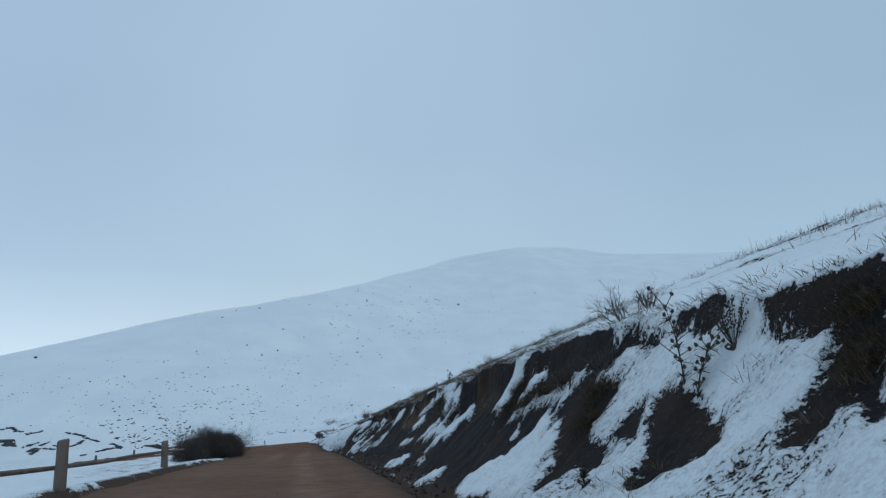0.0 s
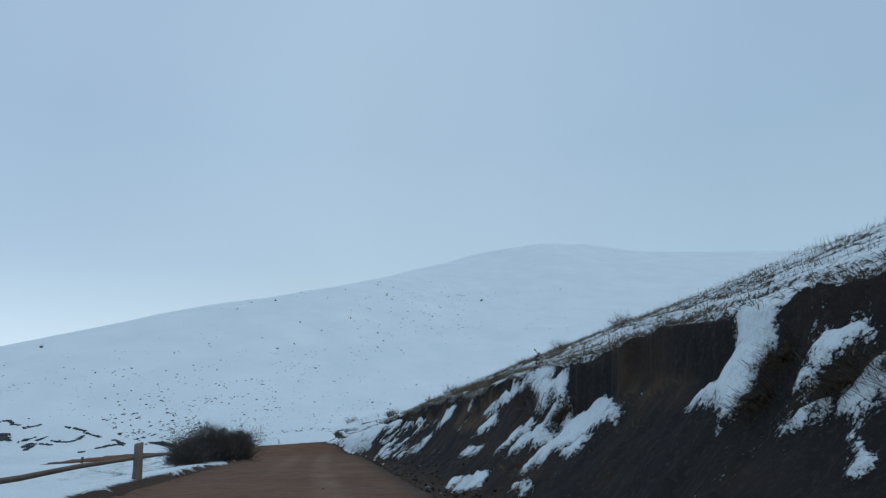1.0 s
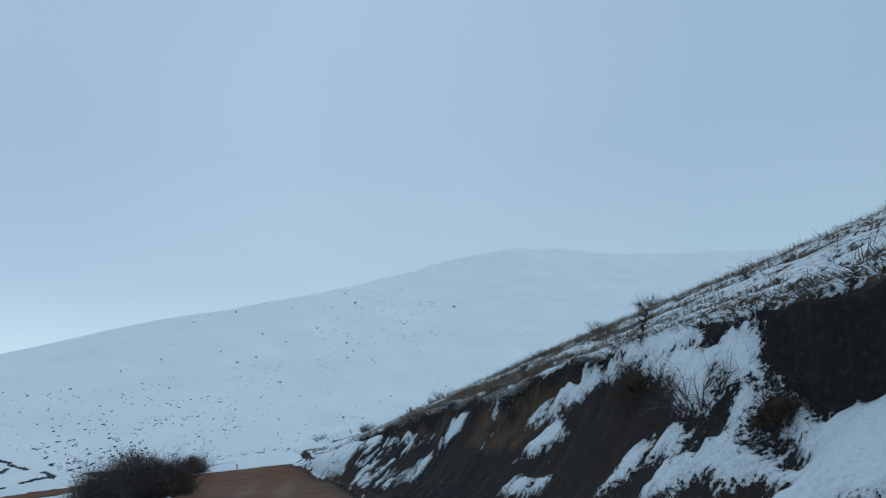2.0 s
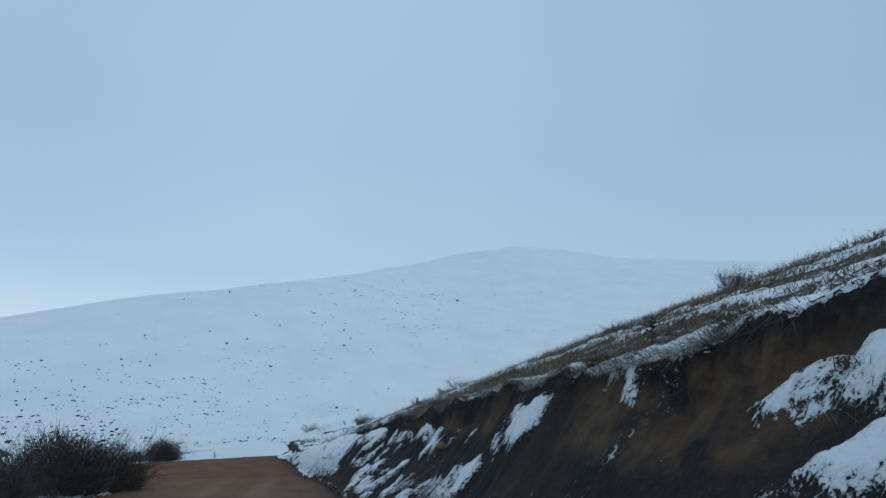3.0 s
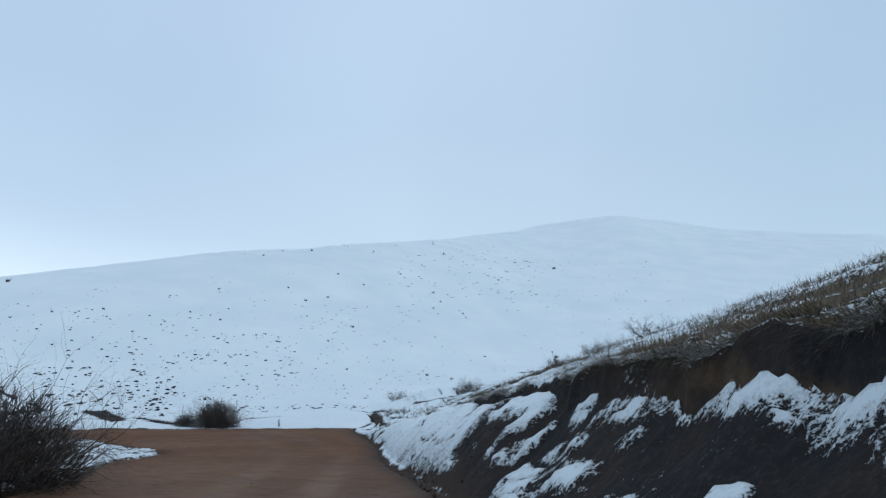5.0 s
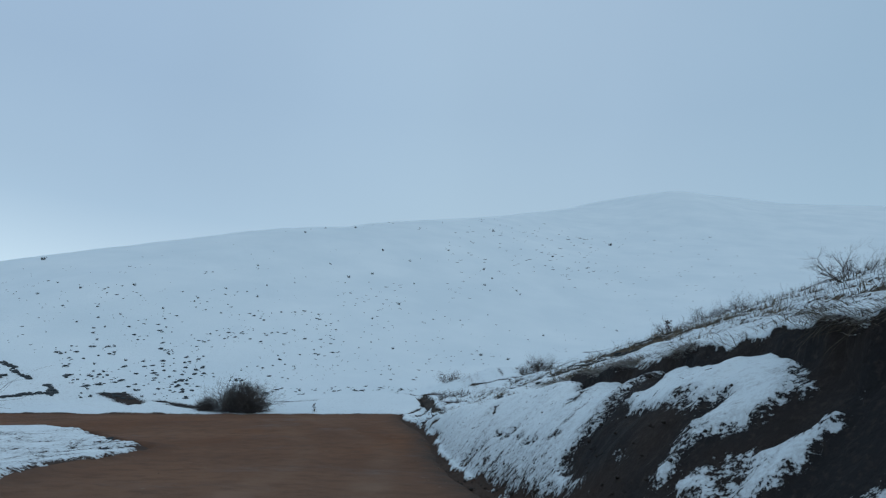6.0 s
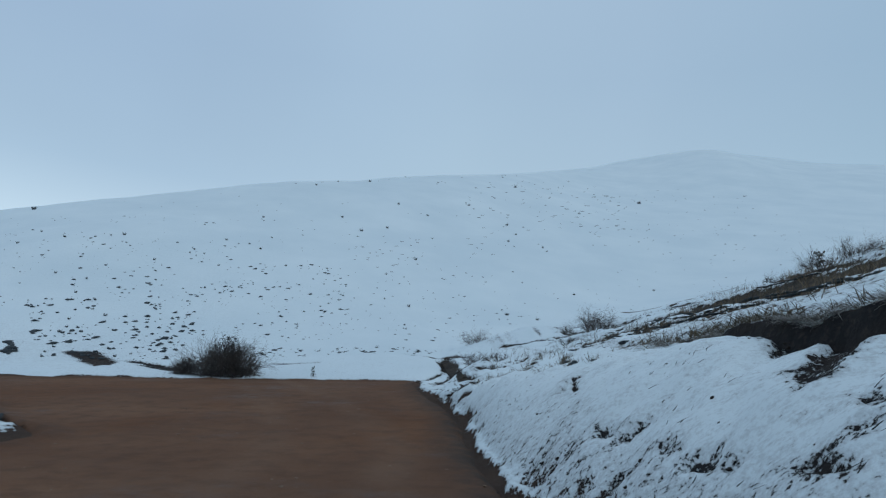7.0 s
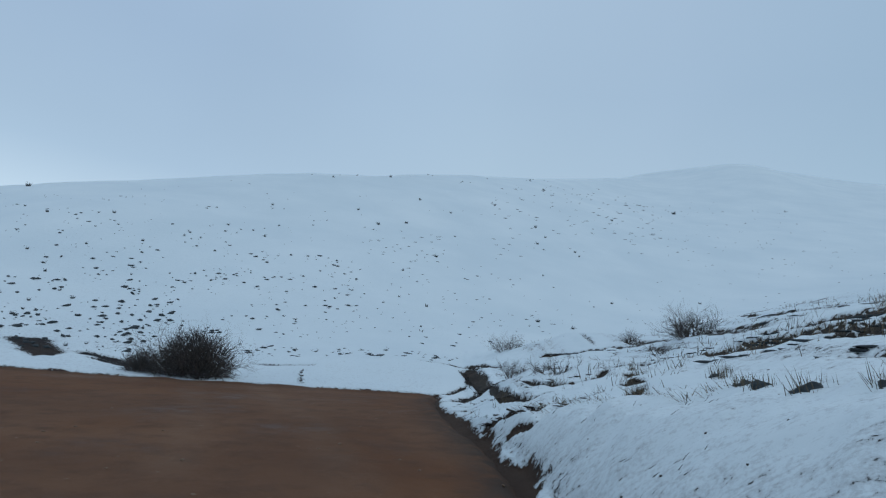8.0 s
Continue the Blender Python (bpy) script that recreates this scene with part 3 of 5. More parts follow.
SNOW_J = [
    [(46.6, 0.54), (46.2, 0.7), (46.5, 0.95), (45.89, 0.98), (45.65, 0.94), (45.01, 0.94), (44.81, 0.96), (44.26, 0.95), (43.86, 0.94), (43.74, 0.86), (43.76, 0.8), (43.74, 0.72), (43.88, 0.61), (44.1, 0.5), (44.22, 0.41), (44.2, 0.35), (44.22, 0.26), (44.47, 0.27), (44.42, 0.36), (44.47, 0.43), (44.45, 0.5), (44.37, 0.58), (44.31, 0.67), (44.49, 0.66), (44.65, 0.55), (44.81, 0.51), (45.32, 0.52)],
    [(43.93, 0.29), (44.09, 0.32), (43.97, 0.42), (43.8, 0.52), (43.55, 0.61), (43.38, 0.66), (43.25, 0.71), (43.21, 0.79), (43.14, 0.83), (43.08, 0.82), (43.13, 0.74), (43.08, 0.68), (43.15, 0.63), (43.2, 0.57), (43.27, 0.51), (43.34, 0.45)],
    [(43.66, 0.84), (43.64, 0.89), (43.66, 0.87)],
]
SNOW_K = [
    [(45.4, 0.27), (45.24, 0.3), (45.06, 0.28)],
    [(47.3, 0.14), (46.98, 0.2), (46.32, 0.2), (45.77, 0.16), (46.9, 0.11)],
    [(43.15, 0.96), (43.02, 0.96), (43.06, 0.94)],
]
SNOW_FIELDS = SNOW_A + SNOW_B + SNOW_C + SNOW_D + SNOW_E + SNOW_F + SNOW_G + SNOW_H + SNOW_I + SNOW_J + SNOW_K
BARE_A = [
    [(4.3, 0.96), (4.64, 1), (4.79, 0.98), (4.6, 0.92), (4.65, 0.61), (4.5, 0.59), (4.37, 0.72), (4.01, 0.65), (3.88, 0.65)],
    [(6.79, 1.35), (5.65, 0.98), (5.22, 0.95), (5.01, 0.97), (4.8, 0.96), (4.81, 0.98), (5.16, 0.99)],
    [(7.73, 1.04), (7.36, 0.93), (6.14, 0.98), (6.14, 1.03), (6.31, 1.01), (7.01, 1.07), (7.33, 1.02)],
    [(7.01, 0.78), (6.98, 0.7), (6.41, 0.51), (6.3, 0.39), (5.79, 0.49), (5.66, 0.58), (5.46, 0.63), (5.85, 0.71)],
    [(46.5, 0.49), (46.5, 0.4), (46.84, 0.33), (47.12, 0.25), (47.1, 0.22), (46.4, 0.22), (45.9, 0.3)],
    [(9.5, 0.67), (9.2, 0.68), (8.63, 0.53), (8.17, 0.57), (8.11, 0.41), (8.36, 0.25), (8.55, 0.27), (8.6, 0.42), (8.75, 0.49)],
]
BARE_B = [
    [(8.67, 0.83), (8.69, 0.88), (8.55, 0.92), (8.01, 0.91), (7.8, 0.93), (7.74, 0.97), (8.73, 0.96), (10, 0.98), (10.8, 0.97), (10.7, 0.92), (9.75, 0.92), (9.28, 0.87)],
    [(9.46, 0.75), (9.13, 0.81), (8.84, 0.81), (8.33, 0.78), (8.12, 0.73), (8.21, 0.68), (8.32, 0.61), (8.16, 0.56), (7.84, 0.58), (7.62, 0.52), (7.53, 0.46), (8.02, 0.44), (8.35, 0.47), (8.79, 0.49), (9.03, 0.59), (9.3, 0.65)],
    [(7.69, 0.71), (7.22, 0.69), (7.01, 0.57), (7.5, 0.58), (7.73, 0.61)],
]
BARE_FIELDS = BARE_A + BARE_B
WORN_A = [
    [(51.23, 0.24), (51.15, 0.27), (50.95, 0.29), (50.69, 0.25), (50.9, 0.25)],
    [(50.66, 0.26), (50.49, 0.34), (50.39, 0.35), (50.41, 0.32), (50.54, 0.27)],
    [(49.7, 0.25), (49.73, 0.28), (49.56, 0.3), (49.53, 0.29)],
    [(49.21, 0.25), (49.31, 0.27), (49.15, 0.31), (48.97, 0.31), (48.88, 0.27)],
    [(48.8, 0.28), (48.82, 0.3), (48.69, 0.31), (48.59, 0.29), (48.69, 0.27)],
    [(48.02, 0.3), (47.97, 0.33), (47.72, 0.3), (47.67, 0.29), (47.89, 0.28)],
    [(47.89, 0.41), (47.85, 0.42), (47.74, 0.39), (47.76, 0.38)],
    [(48.29, 0.55), (48.11, 0.59), (47.9, 0.5), (48.07, 0.51)],
    [(48.76, 0.53), (49.2, 0.65), (49.16, 0.7), (49.67, 0.95), (49.78, 0.98), (49.01, 0.98), (48.94, 0.94), (48.56, 0.67), (48.59, 0.58)],
]
WORN_B = [
    [(51.1, 0.97), (50.3, 1), (49.79, 0.96), (50.15, 0.9), (50.12, 0.84), (50.49, 0.95), (50.63, 0.88)],
]
WORN_FIELDS = WORN_A + WORN_B
# bare spots below the far hill: x and y of the two ends, half width
HOLLOW = [(-30.2, 70.3, -28.4, 69.0, 0.55), (-27.4, 69.8, -24.4, 69.2, 0.25), (-30.9, 70.2, -28.0, 68.6, 0.35), (-26.4, 69.2, -24.4, 68.7, 0.2), (-22.0, 72.5, -19.5, 72.0, 0.16)]


# terraces above the end of the cut: the lowest one's course, then each one's distance above it, half width and stretch of u
TERRACE_U, TERRACE_D = (49, 51.5, 54, 57.3, 60.5, 62.6, 66), (5.8, 5.36, 4.95, 4.75, 4.14, 2.8, 2.2)
TERRACES = [(-0.30, 0.035, 51, 58), (0.0, 0.055, 50, 62.6), (0.30, 0.04, 49, 60.5), (0.72, 0.06, 49, 61.5), (1.05, 0.05, 50, 60), (1.55, 0.13, 48, 59.5), (2.0, 0.06, 48, 60), (2.5, 0.05, 50, 62), (3.3, 0.06, 50, 61), (4.4, 0.06, 52, 64)]
# single grass lines and muddy runs past the end of the cut: u and d of the two ends, half width
LINES = [(72.4, 3.19, 71.4, 4.32, 0.06), (71.4, 4.32, 70.6, 5.20, 0.06), (70.6, 5.20, 68.4, 5.60, 0.06), (68.4, 5.60, 65.9, 5.48, 0.06), (64.8, 5.86, 62.5, 6.00, 0.05), (71.1, 9.11, 67.4, 8.60, 0.06), (66.9, 9.87, 66.6, 10.9, 0.07), (83.3, 14.7, 74.5, 11.5, 0.10), (71.9, 10.8, 70.5, 10.6, 0.08), (94.0, 14.7, 84.5, 16.2, 0.12), (84.5, 16.2, 80.1, 17.0, 0.12)]
MUD_RUNS = [
    (75.9, -1.13, 75.2, -0.05, 0.08), (75.2, -0.05, 73.6, 1.17, 0.10), (73.6, 1.17, 72.4, 1.88, 0.07),
    (73.5, 0.75, 71.2, 1.10, 0.24), (71.2, 1.10, 67.1, 1.22, 0.20),
    (63.0, 1.61, 61.7, 1.96, 0.09), (61.7, 1.96, 61.4, 2.61, 0.07),
    (64.0, 1.11, 61.9, 1.15, 0.09), (61.9, 1.15, 60.9, 1.42, 0.08), (60.9, 1.42, 61.1, 1.76, 0.06),
    (66.1, 0.28, 68.9, 0.71, 0.16), (68.9, 0.71, 67.1, 0.93, 0.12), (69.7, -0.02, 71.3, 0.59, 0.09), (67.1, 1.22, 64.0, 1.11, 0.07),
]
MARKS = [
    (60.0, 0.99, 59.3, 1.30, 0.04), (59.3, 1.30, 59.6, 1.63, 0.045), (59.6, 1.63, 59.2, 2.09, 0.035), (60.5, 0.63, 59.9, 1.02, 0.03), (59.2, 0.97, 58.7, 1.20, 0.025),
    (61.4, 2.61, 62.2, 2.89, 0.04), (60.8, 2.94, 59.8, 2.75, 0.035), (59.4, 2.60, 58.7, 2.48, 0.05), (58.3, 2.36, 57.7, 2.15, 0.045),
    (64.2, 0.35, 64.8, 0.8, 0.05), (63.2, 0.30, 63.6, 0.7, 0.04), (62.2, 0.28, 62.9, 0.6, 0.04),
]
SOD_SCARS = [(52.9, 2.62, 53.3, 2.27, 0.007), (53.3, 2.27, 52.8, 2.18, 0.007)]


def stroke(u, f, row, scale):
    u0, f0, u1, f1, w = row
    px, py = u - u0, (f - f0) * scale
    vx, vy = u1 - u0, (f1 - f0) * scale
    t = np.clip((px * vx + py * vy) / (vx * vx + vy * vy + 1e-9), 0, 1)
    return 1 - np.sqrt((px - t * vx) ** 2 + (py - t * vy) ** 2) / w


def inside_by(u, f, outline, scale):
    """How far inside an outline each place is, in metres; outside it is below zero."""
    px, py = u, f * scale
    near, odd = np.full_like(u, 9.0), np.zeros(len(u), bool)
    for (u0, f0), (u1, f1) in zip(outline, outline[1:] + outline[:1]):
        ax, ay, bx, by = u0, f0 * scale, u1, f1 * scale
        vx, vy = bx - ax, by - ay
        t = np.clip(((px - ax) * vx + (py - ay) * vy) / (vx * vx + vy * vy + 1e-9), 0, 1)
        near = np.minimum(near, np.hypot(px - ax - t * vx, py - ay - t * vy))
        odd ^= ((f0 > f) != (f1 > f)) & (u < u0 + (f - f0) * (u1 - u0) / ((f1 - f0) or 1e-9))
    return np.where(odd, near, -near)


def fields_level(u, d, f, scale, outlines):
    best = np.full_like(u, -2.0)
    for row in outlines:
        us = [p[0] for p in row]
        near = (u > min(us) - 0.7) & (u < max(us) + 0.7) & (d > 0) & (d < 12)
        if near.any():
            span = max(us) - min(us)
            small = np.interp(us[0], (0, 25.5, 26, 30.7, 30.8, 31.5, 31.6, 33.7, 34, 42.7, 43), (0.02, 0.02, -0.03, -0.03, 0.07, 0.07, -0.02, -0.02, 0.07, 0.07, -0.015)) + (0.02 if 0.35 < span < 0.9 else 0.0)
            best[near] = np.maximum(best[near], inside_by(u[near], f[near], row, scale[near]) + small)
    return best


def snow_level(x, y):
    u, d = to_ud(x, y)
    toe, lip = right_edge(u) + 0.15, lip_of(u)
    f = (d - toe) / np.maximum(lip - toe, 0.05)
    # open slopes
    level = 0.86 + 0.25 * (fbm(u * 0.12, d * 0.12, 21, 4) - 0.5)
    # the cut's face: streaks down the fall line
    streak = fbm((u + d) * 2.3, d * 0.55 - u * 0.2, 31, 4)
    blot = fbm(u * 0.42, d * 0.5, 33, 3)
    face = np.clip(0.05 + 1.1 * (streak - 0.5) + 0.4 * (blot - 0.5), -0.4, 0.30)
    face = face + smooth(46.5, 47.6, u) * (0.86 + 0.25 * (streak - 0.5) - face)
    face = face + smooth(9.4, 8.7, u) * smooth(2.0, 3.0, u) * (0.74 + 0.45 * (streak - 0.5) - 0.07 * smooth(0.75, 0.55, f) - face)
    # the fields of snow, frayed along the fall line
    fray = 0.26 * (fbm((u + 0.9 * d) * 7.0, d * 1.3 - u * 0.3, 42, 3) - 0.5) + 0.22 * (fbm((u + 0.8 * d) * 2.0, d * 1.4 - u * 0.3, 41, 3) - 0.5) + 0.07 * (vnoise((u + d) * 13.0, d * 5.0, 44) - 0.5)
    scale = 1.45 * (lip - toe)
    face = np.maximum(face, np.clip(0.5 + 2.8 * (fields_level(u, d, f, scale, SNOW_FIELDS) + (0.75 - 0.35 * smooth(42.4, 43, u)) * fray), -1, 0.84 - 0.35 * smooth(0.5, 0.75, fbm(u * 1.3, d * 1.3, 48, 3)) - 0.32 * smooth(32, 34, u) * (1 - smooth(42, 43, u)) * smooth(0.48, 0.62, fbm((u + 2.2 * d) * 3.6, d * 0.9 - u * 0.4, 49, 3))))
    face = np.minimum(face, np.clip(0.5 - 2.6 * (fields_level(u, d, f, scale, BARE_FIELDS) + fray), 0.0, 1.5))
    face = np.minimum(face, np.clip(0.5 - 2.2 * (fields_level(u, d, f, scale, WORN_FIELDS) - 0.03 + 0.6 * fray), 0.40, 1.5))
    # thin snow on the end of the bank, thinner towards its foot
    thin = 0.83 + 0.12 * smooth(49, 52, u) - 0.20 * smooth(0.5, 0.22, f + 0.3 * (fbm(u * 0.9, d * 0.9, 47, 3) - 0.5)) - 0.10 * smooth(0.2, 0.05, f)
    face = np.minimum(face, thin + 2.0 * (1 - smooth(45.5, 47.5, u)))
    # the undercut step below the turf stays bare
    step = smooth(lip - 0.16, lip - 0.10, d) * smooth(0.06, 0.16, step_of(u))
    face = face - step * (face - 0.08)
    # terraces of dry grass above the lip
    ter = fbm(u * 0.13 + 0.04 * d, d * 2.7 + 0.5 * fbm(u * 0.25, d * 0.3, 52, 2), 51, 4)
    over = d - lip
    upper = 0.54 + 1.15 * (ter - 0.5) + 0.30 * (fbm(u * 1.6, d * 2.6, 53, 4) - 0.5)
    upper = upper + 0.20 * (1 - smooth(10, 15, u)) - 0.13 * smooth(26, 29, u) * (1 - smooth(41, 45, u)) * smooth(0.3, 1.0, over) + 0.16 * smooth(5, 14, over)
    upper = upper + 0.14 * smooth(45, 52, u) + 0.34 * smooth(53, 59, u) + 0.10 * smooth(1.2, 0.2, over)
    upper = upper - 0.07 * smooth(13, 16, u) * (1 - smooth(44, 48, u))
    upper = np.where(u > 84, np.maximum(upper, 0.8), upper)
    level = np.where(d > lip, upper + (level - upper) * smooth(16, 32, over), level)
    upper_rim = smooth(0.09, 0.02, over) * smooth(0.06, 0.2, step_of(u)) * (over > 0) * (1 - smooth(24, 28, u))
    level = level - 0.45 * upper_rim
    level = np.where((d > toe) & (d <= lip) & (lip > toe + 0.2), face, level)
    # bare soil along the road
    inside = road_depth(u, d)
    verge = smooth(-0.50 + 0.30 * np.maximum(smooth(46, 51, u), smooth(-1, -2, d)), -0.06, inside + 0.5 * (fbm(u * 1.4, d * 1.4, 61, 3) - 0.5))
    level = level - 0.8 * verge
    # dirty snow on the island in the bend
    isle = smooth(-5.2, -6.2, d) * smooth(-19, -11, d) * smooth(43, 48, u) * (1 - smooth(58, 60, u))
    level = level - isle * (0.16 + 0.9 * (fbm(u * 1.7, d * 2.6, 79, 4) - 0.5))
    # faint grass lines on the open slope past the end of the cut
    line = 1 - np.abs(2 * fbm(u * 0.055 + 3, d * 0.95 - u * 0.03, 65, 3) - 1)
    ruts = smooth(3, 5, over) * (1 - smooth(15, 20, over)) * smooth(50, 56, u) * (1 - smooth(78, 86, u))
    level = level - 0.55 * ruts * smooth(0.86, 0.96, line) * (0.5 + vnoise(u * 0.8, d * 3, 67))
    scar = np.full_like(u, -3.0)
    for rows, grow, (u0, u1, d0, d1) in ((LINES, 1.8, (60, 96, 2, 18)), (MUD_RUNS, 1.0, (55, 90, -2, 6)), (MARKS + SOD_SCARS, 1.9, (49, 66, 0, 4.5))):
        near = (u > u0) & (u < u1) & (d > d0) & (d < d1)
        if near.any():
            for row in rows:
                scar[near] = np.maximum(scar[near], stroke(u[near], d[near], (*row[:4], row[4] * grow), 1.0))
    ledge = np.full_like(u, -3.0)
    axis = np.interp(u, TERRACE_U, TERRACE_D)
    for off, w, u0, u1 in TERRACES:
        near = (u > u0) & (u < u1) & (np.abs(d - axis - off) < 0.6)
        if near.any():
            un, dn = u[near], d[near]
            way = np.abs(dn - axis[near] - off - 0.22 * (fbm(un * 0.45, un * 0 + off, 80, 3) - 0.5))
            ledge[near] = np.maximum(ledge[near], 1.1 - way / (w * (1.5 + 2.2 * fbm(un * 0.7, un * 0 + off * 3, 82, 2))) - 2 * smooth(0.25, 0.6, np.abs(un - (u0 + u1) / 2) / (u1 - u0)) ** 3)
    rag = 0.15 + 0.9 * (fbm(u * 1.3, d * 4.0, 75, 4) - 0.5) + 0.4 * (vnoise(u * 5.0, d * 12.0, 76) - 0.5)
    level = np.minimum(level, np.clip(0.5 - 0.9 * (scar + rag), -0.15, 2.0))
    level = np.minimum(level, np.clip(0.5 - 0.9 * (ledge + 0.55 * rag), 0.05, 2.0))
    # flecks of soil on the snowy end of the bank
    fleck = fbm((u + d) * 6.0, d * 3.0 - u * 0.8, 77, 2) * smooth(0.32, 0.6, fbm(u * 0.7, d * 1.3, 78, 3))
    level = level - 0.10 * smooth(0.46, 0.66, fleck) * smooth(46.5, 48, u) * (1 - smooth(60, 64, u)) * (d > toe) * (d < lip - 0.3) * (0.6 + 0.8 * smooth(0.5, 0.15, f))
    # trodden and bare spots in the hollow below the hill
    if (u > 60).any():
        worst = np.full_like(u, -1.0)
        for x0, y0, x1, y1, w in HOLLOW:
            worst = np.maximum(worst, stroke(x, y, (x0, y0, x1, y1, w), 1.0))
        level = np.minimum(level, np.clip(0.5 - 0.8 * (worst + 0.8 * (fbm(x * 1.5, y * 1.5, 69, 3) - 0.5)), 0.1, 2.0))
    # far ground: all snow, with a few thin spots
    far = smooth(72, 78, u) * (d < 10) * smooth(70, 76, y)
    level = level + 0.12 * far + 0.3 * smooth(84, 96, u)
    return level


def straw_level(x, y):
    u, d = to_ud(x, y)
    lip = lip_of(u)
    over = d - lip
    top = smooth(-0.02, 0.1, over) * (1 - smooth(14, 26, over))
    return np.clip(0.9 * top * (1 - 0.6 * smooth(53, 58, u)), 0, 1)


def ochre_level(x, y):
    """The belt of ochre subsoil below the dark topsoil."""
    u, d = to_ud(x, y)
    toe = right_edge(u) + 0.15
    f = (d - toe) / np.maximum(lip_of(u) - toe, 0.05) + 0.08 * (fbm(u * 0.8, d * 0.8, 57, 3) - 0.5)
    along = smooth(22.8, 24, u) * (1 - smooth(27.5, 28.6, u)) + smooth(29.5, 31.5, u) * (1 - smooth(38, 41, u)) + 0.5 * smooth(13.5, 14.5, u) * (1 - smooth(16, 17, u))
    low = np.interp(u, (14, 23, 24, 28, 29.5, 31.5, 33, 35, 38), (0.83, 0.83, 0.69, 0.76, 0.84, 0.86, 0.89, 0.925, 0.94))
    return np.clip(along * smooth(low - 0.06, low + 0.02, f) * (1 - smooth(0.95, 0.975, f)), 0, 1)


def graded(stops):
    """Grid lines: rows of (start, step) and a last end; steps grow smoothly past the rows' fine part."""
    out, at = [], stops[0][0]
    for (a, s0), (b, s1) in zip(stops, stops[1:]):
        at, n = a, 0
        while at < b - 1e-6:
            out.append(at)
            t = (at - a) / (b - a)
            at += s0 + (s1 - s0) * t
    out.append(stops[-1][0])
    return np.array(out)


def make_ground():
    us = graded([(-60, 6.0), (-8, 0.5), (2, 0.10), (9, 0.07), (50, 0.07), (55, 0.045), (63, 0.05), (70, 0.08), (84, 0.18), (92, 0.6), (200, 2.6), (420, 12), (900, 40)])
    ds = graded([(-900, 60), (-300, 14), (-120, 2.4), (-40, 0.9), (-12, 0.3), (-4.5, 0.3), (0.2, 0.10), (0.8, 0.05), (6.4, 0.055), (9, 0.11), (14, 0.16), (22, 0.5), (60, 1.6), (150, 8), (400, 40), (900, 60)])
    # one line of the grid runs along the lip of the cut, with close lines below it for the step
    ds = np.sort(np.concatenate([ds[(ds < 3.84) | (ds > 4.03)], [3.85, 3.88, 3.91, 3.94, 3.97, 3.995, 4.0, 4.02]]))
    uu, dd = np.meshgrid(us, ds, indexing="ij")
    rim = np.clip(lip_of(uu), 2.2, 6.0)
    scale = (rim - 0.2 - 1.2) / (3.8 - 1.2)
    warped = np.where(dd < 3.8, 1.2 + (dd - 1.2) * scale, np.where(dd < 4.0, rim - 0.2 + (dd - 3.8), rim + (dd - 4.0) * (9 - rim) / 5.0))
    dd = np.where((dd > 1.2) & (dd < 9.0), warped, dd)
    x, y = to_xy(uu.ravel(), dd.ravel())
    z = land(x, y)
    s = snow_level(x, y)
    u, d = uu.ravel(), dd.ravel()
    near = (d > -14) & (d < 14) & (u < 90)
    thick = smooth(0.47, 0.62, s + 0.25 * (fbm(u * 4.0, d * 4.0, 71, 3) - 0.5))
    z = z + near * (0.075 * thick + 0.03 * (fbm(u * 2.2, d * 2.2, 73, 3) - 0.5) * (road_depth(u, d) < -0.1))
    nu, nd = len(us), len(ds)
    i = np.arange(nu * nd).reshape(nu, nd)
    quads = np.stack([i[:-1, :-1], i[:-1, 1:], i[1:, 1:], i[1:, :-1]], -1).reshape(-1, 4)[:, ::-1]
    me = mesh_of("ground", np.stack([x, y, z], 1), quads, M_GROUND)
    for key, val in (("snow", s), ("straw", straw_level(x, y)), ("ochre", ochre_level(x, y)), ("cut", (smooth(right_edge(u) + 0.1, right_edge(u) + 0.3, d) * smooth(lip_of(u) + 0.1, lip_of(u) - 0.05, d))), ("mud", smooth(-0.7, -0.1, road_depth(u, d)))):
        at = me.attributes.new(key, "FLOAT", "POINT")
        at.data.foreach_set("value", np.ascontiguousarray(val, np.float32))
    return tagged(new("ground", me), "snow-covered hillside ground with a dark earth cut beside the road", "ground", kind="structure")


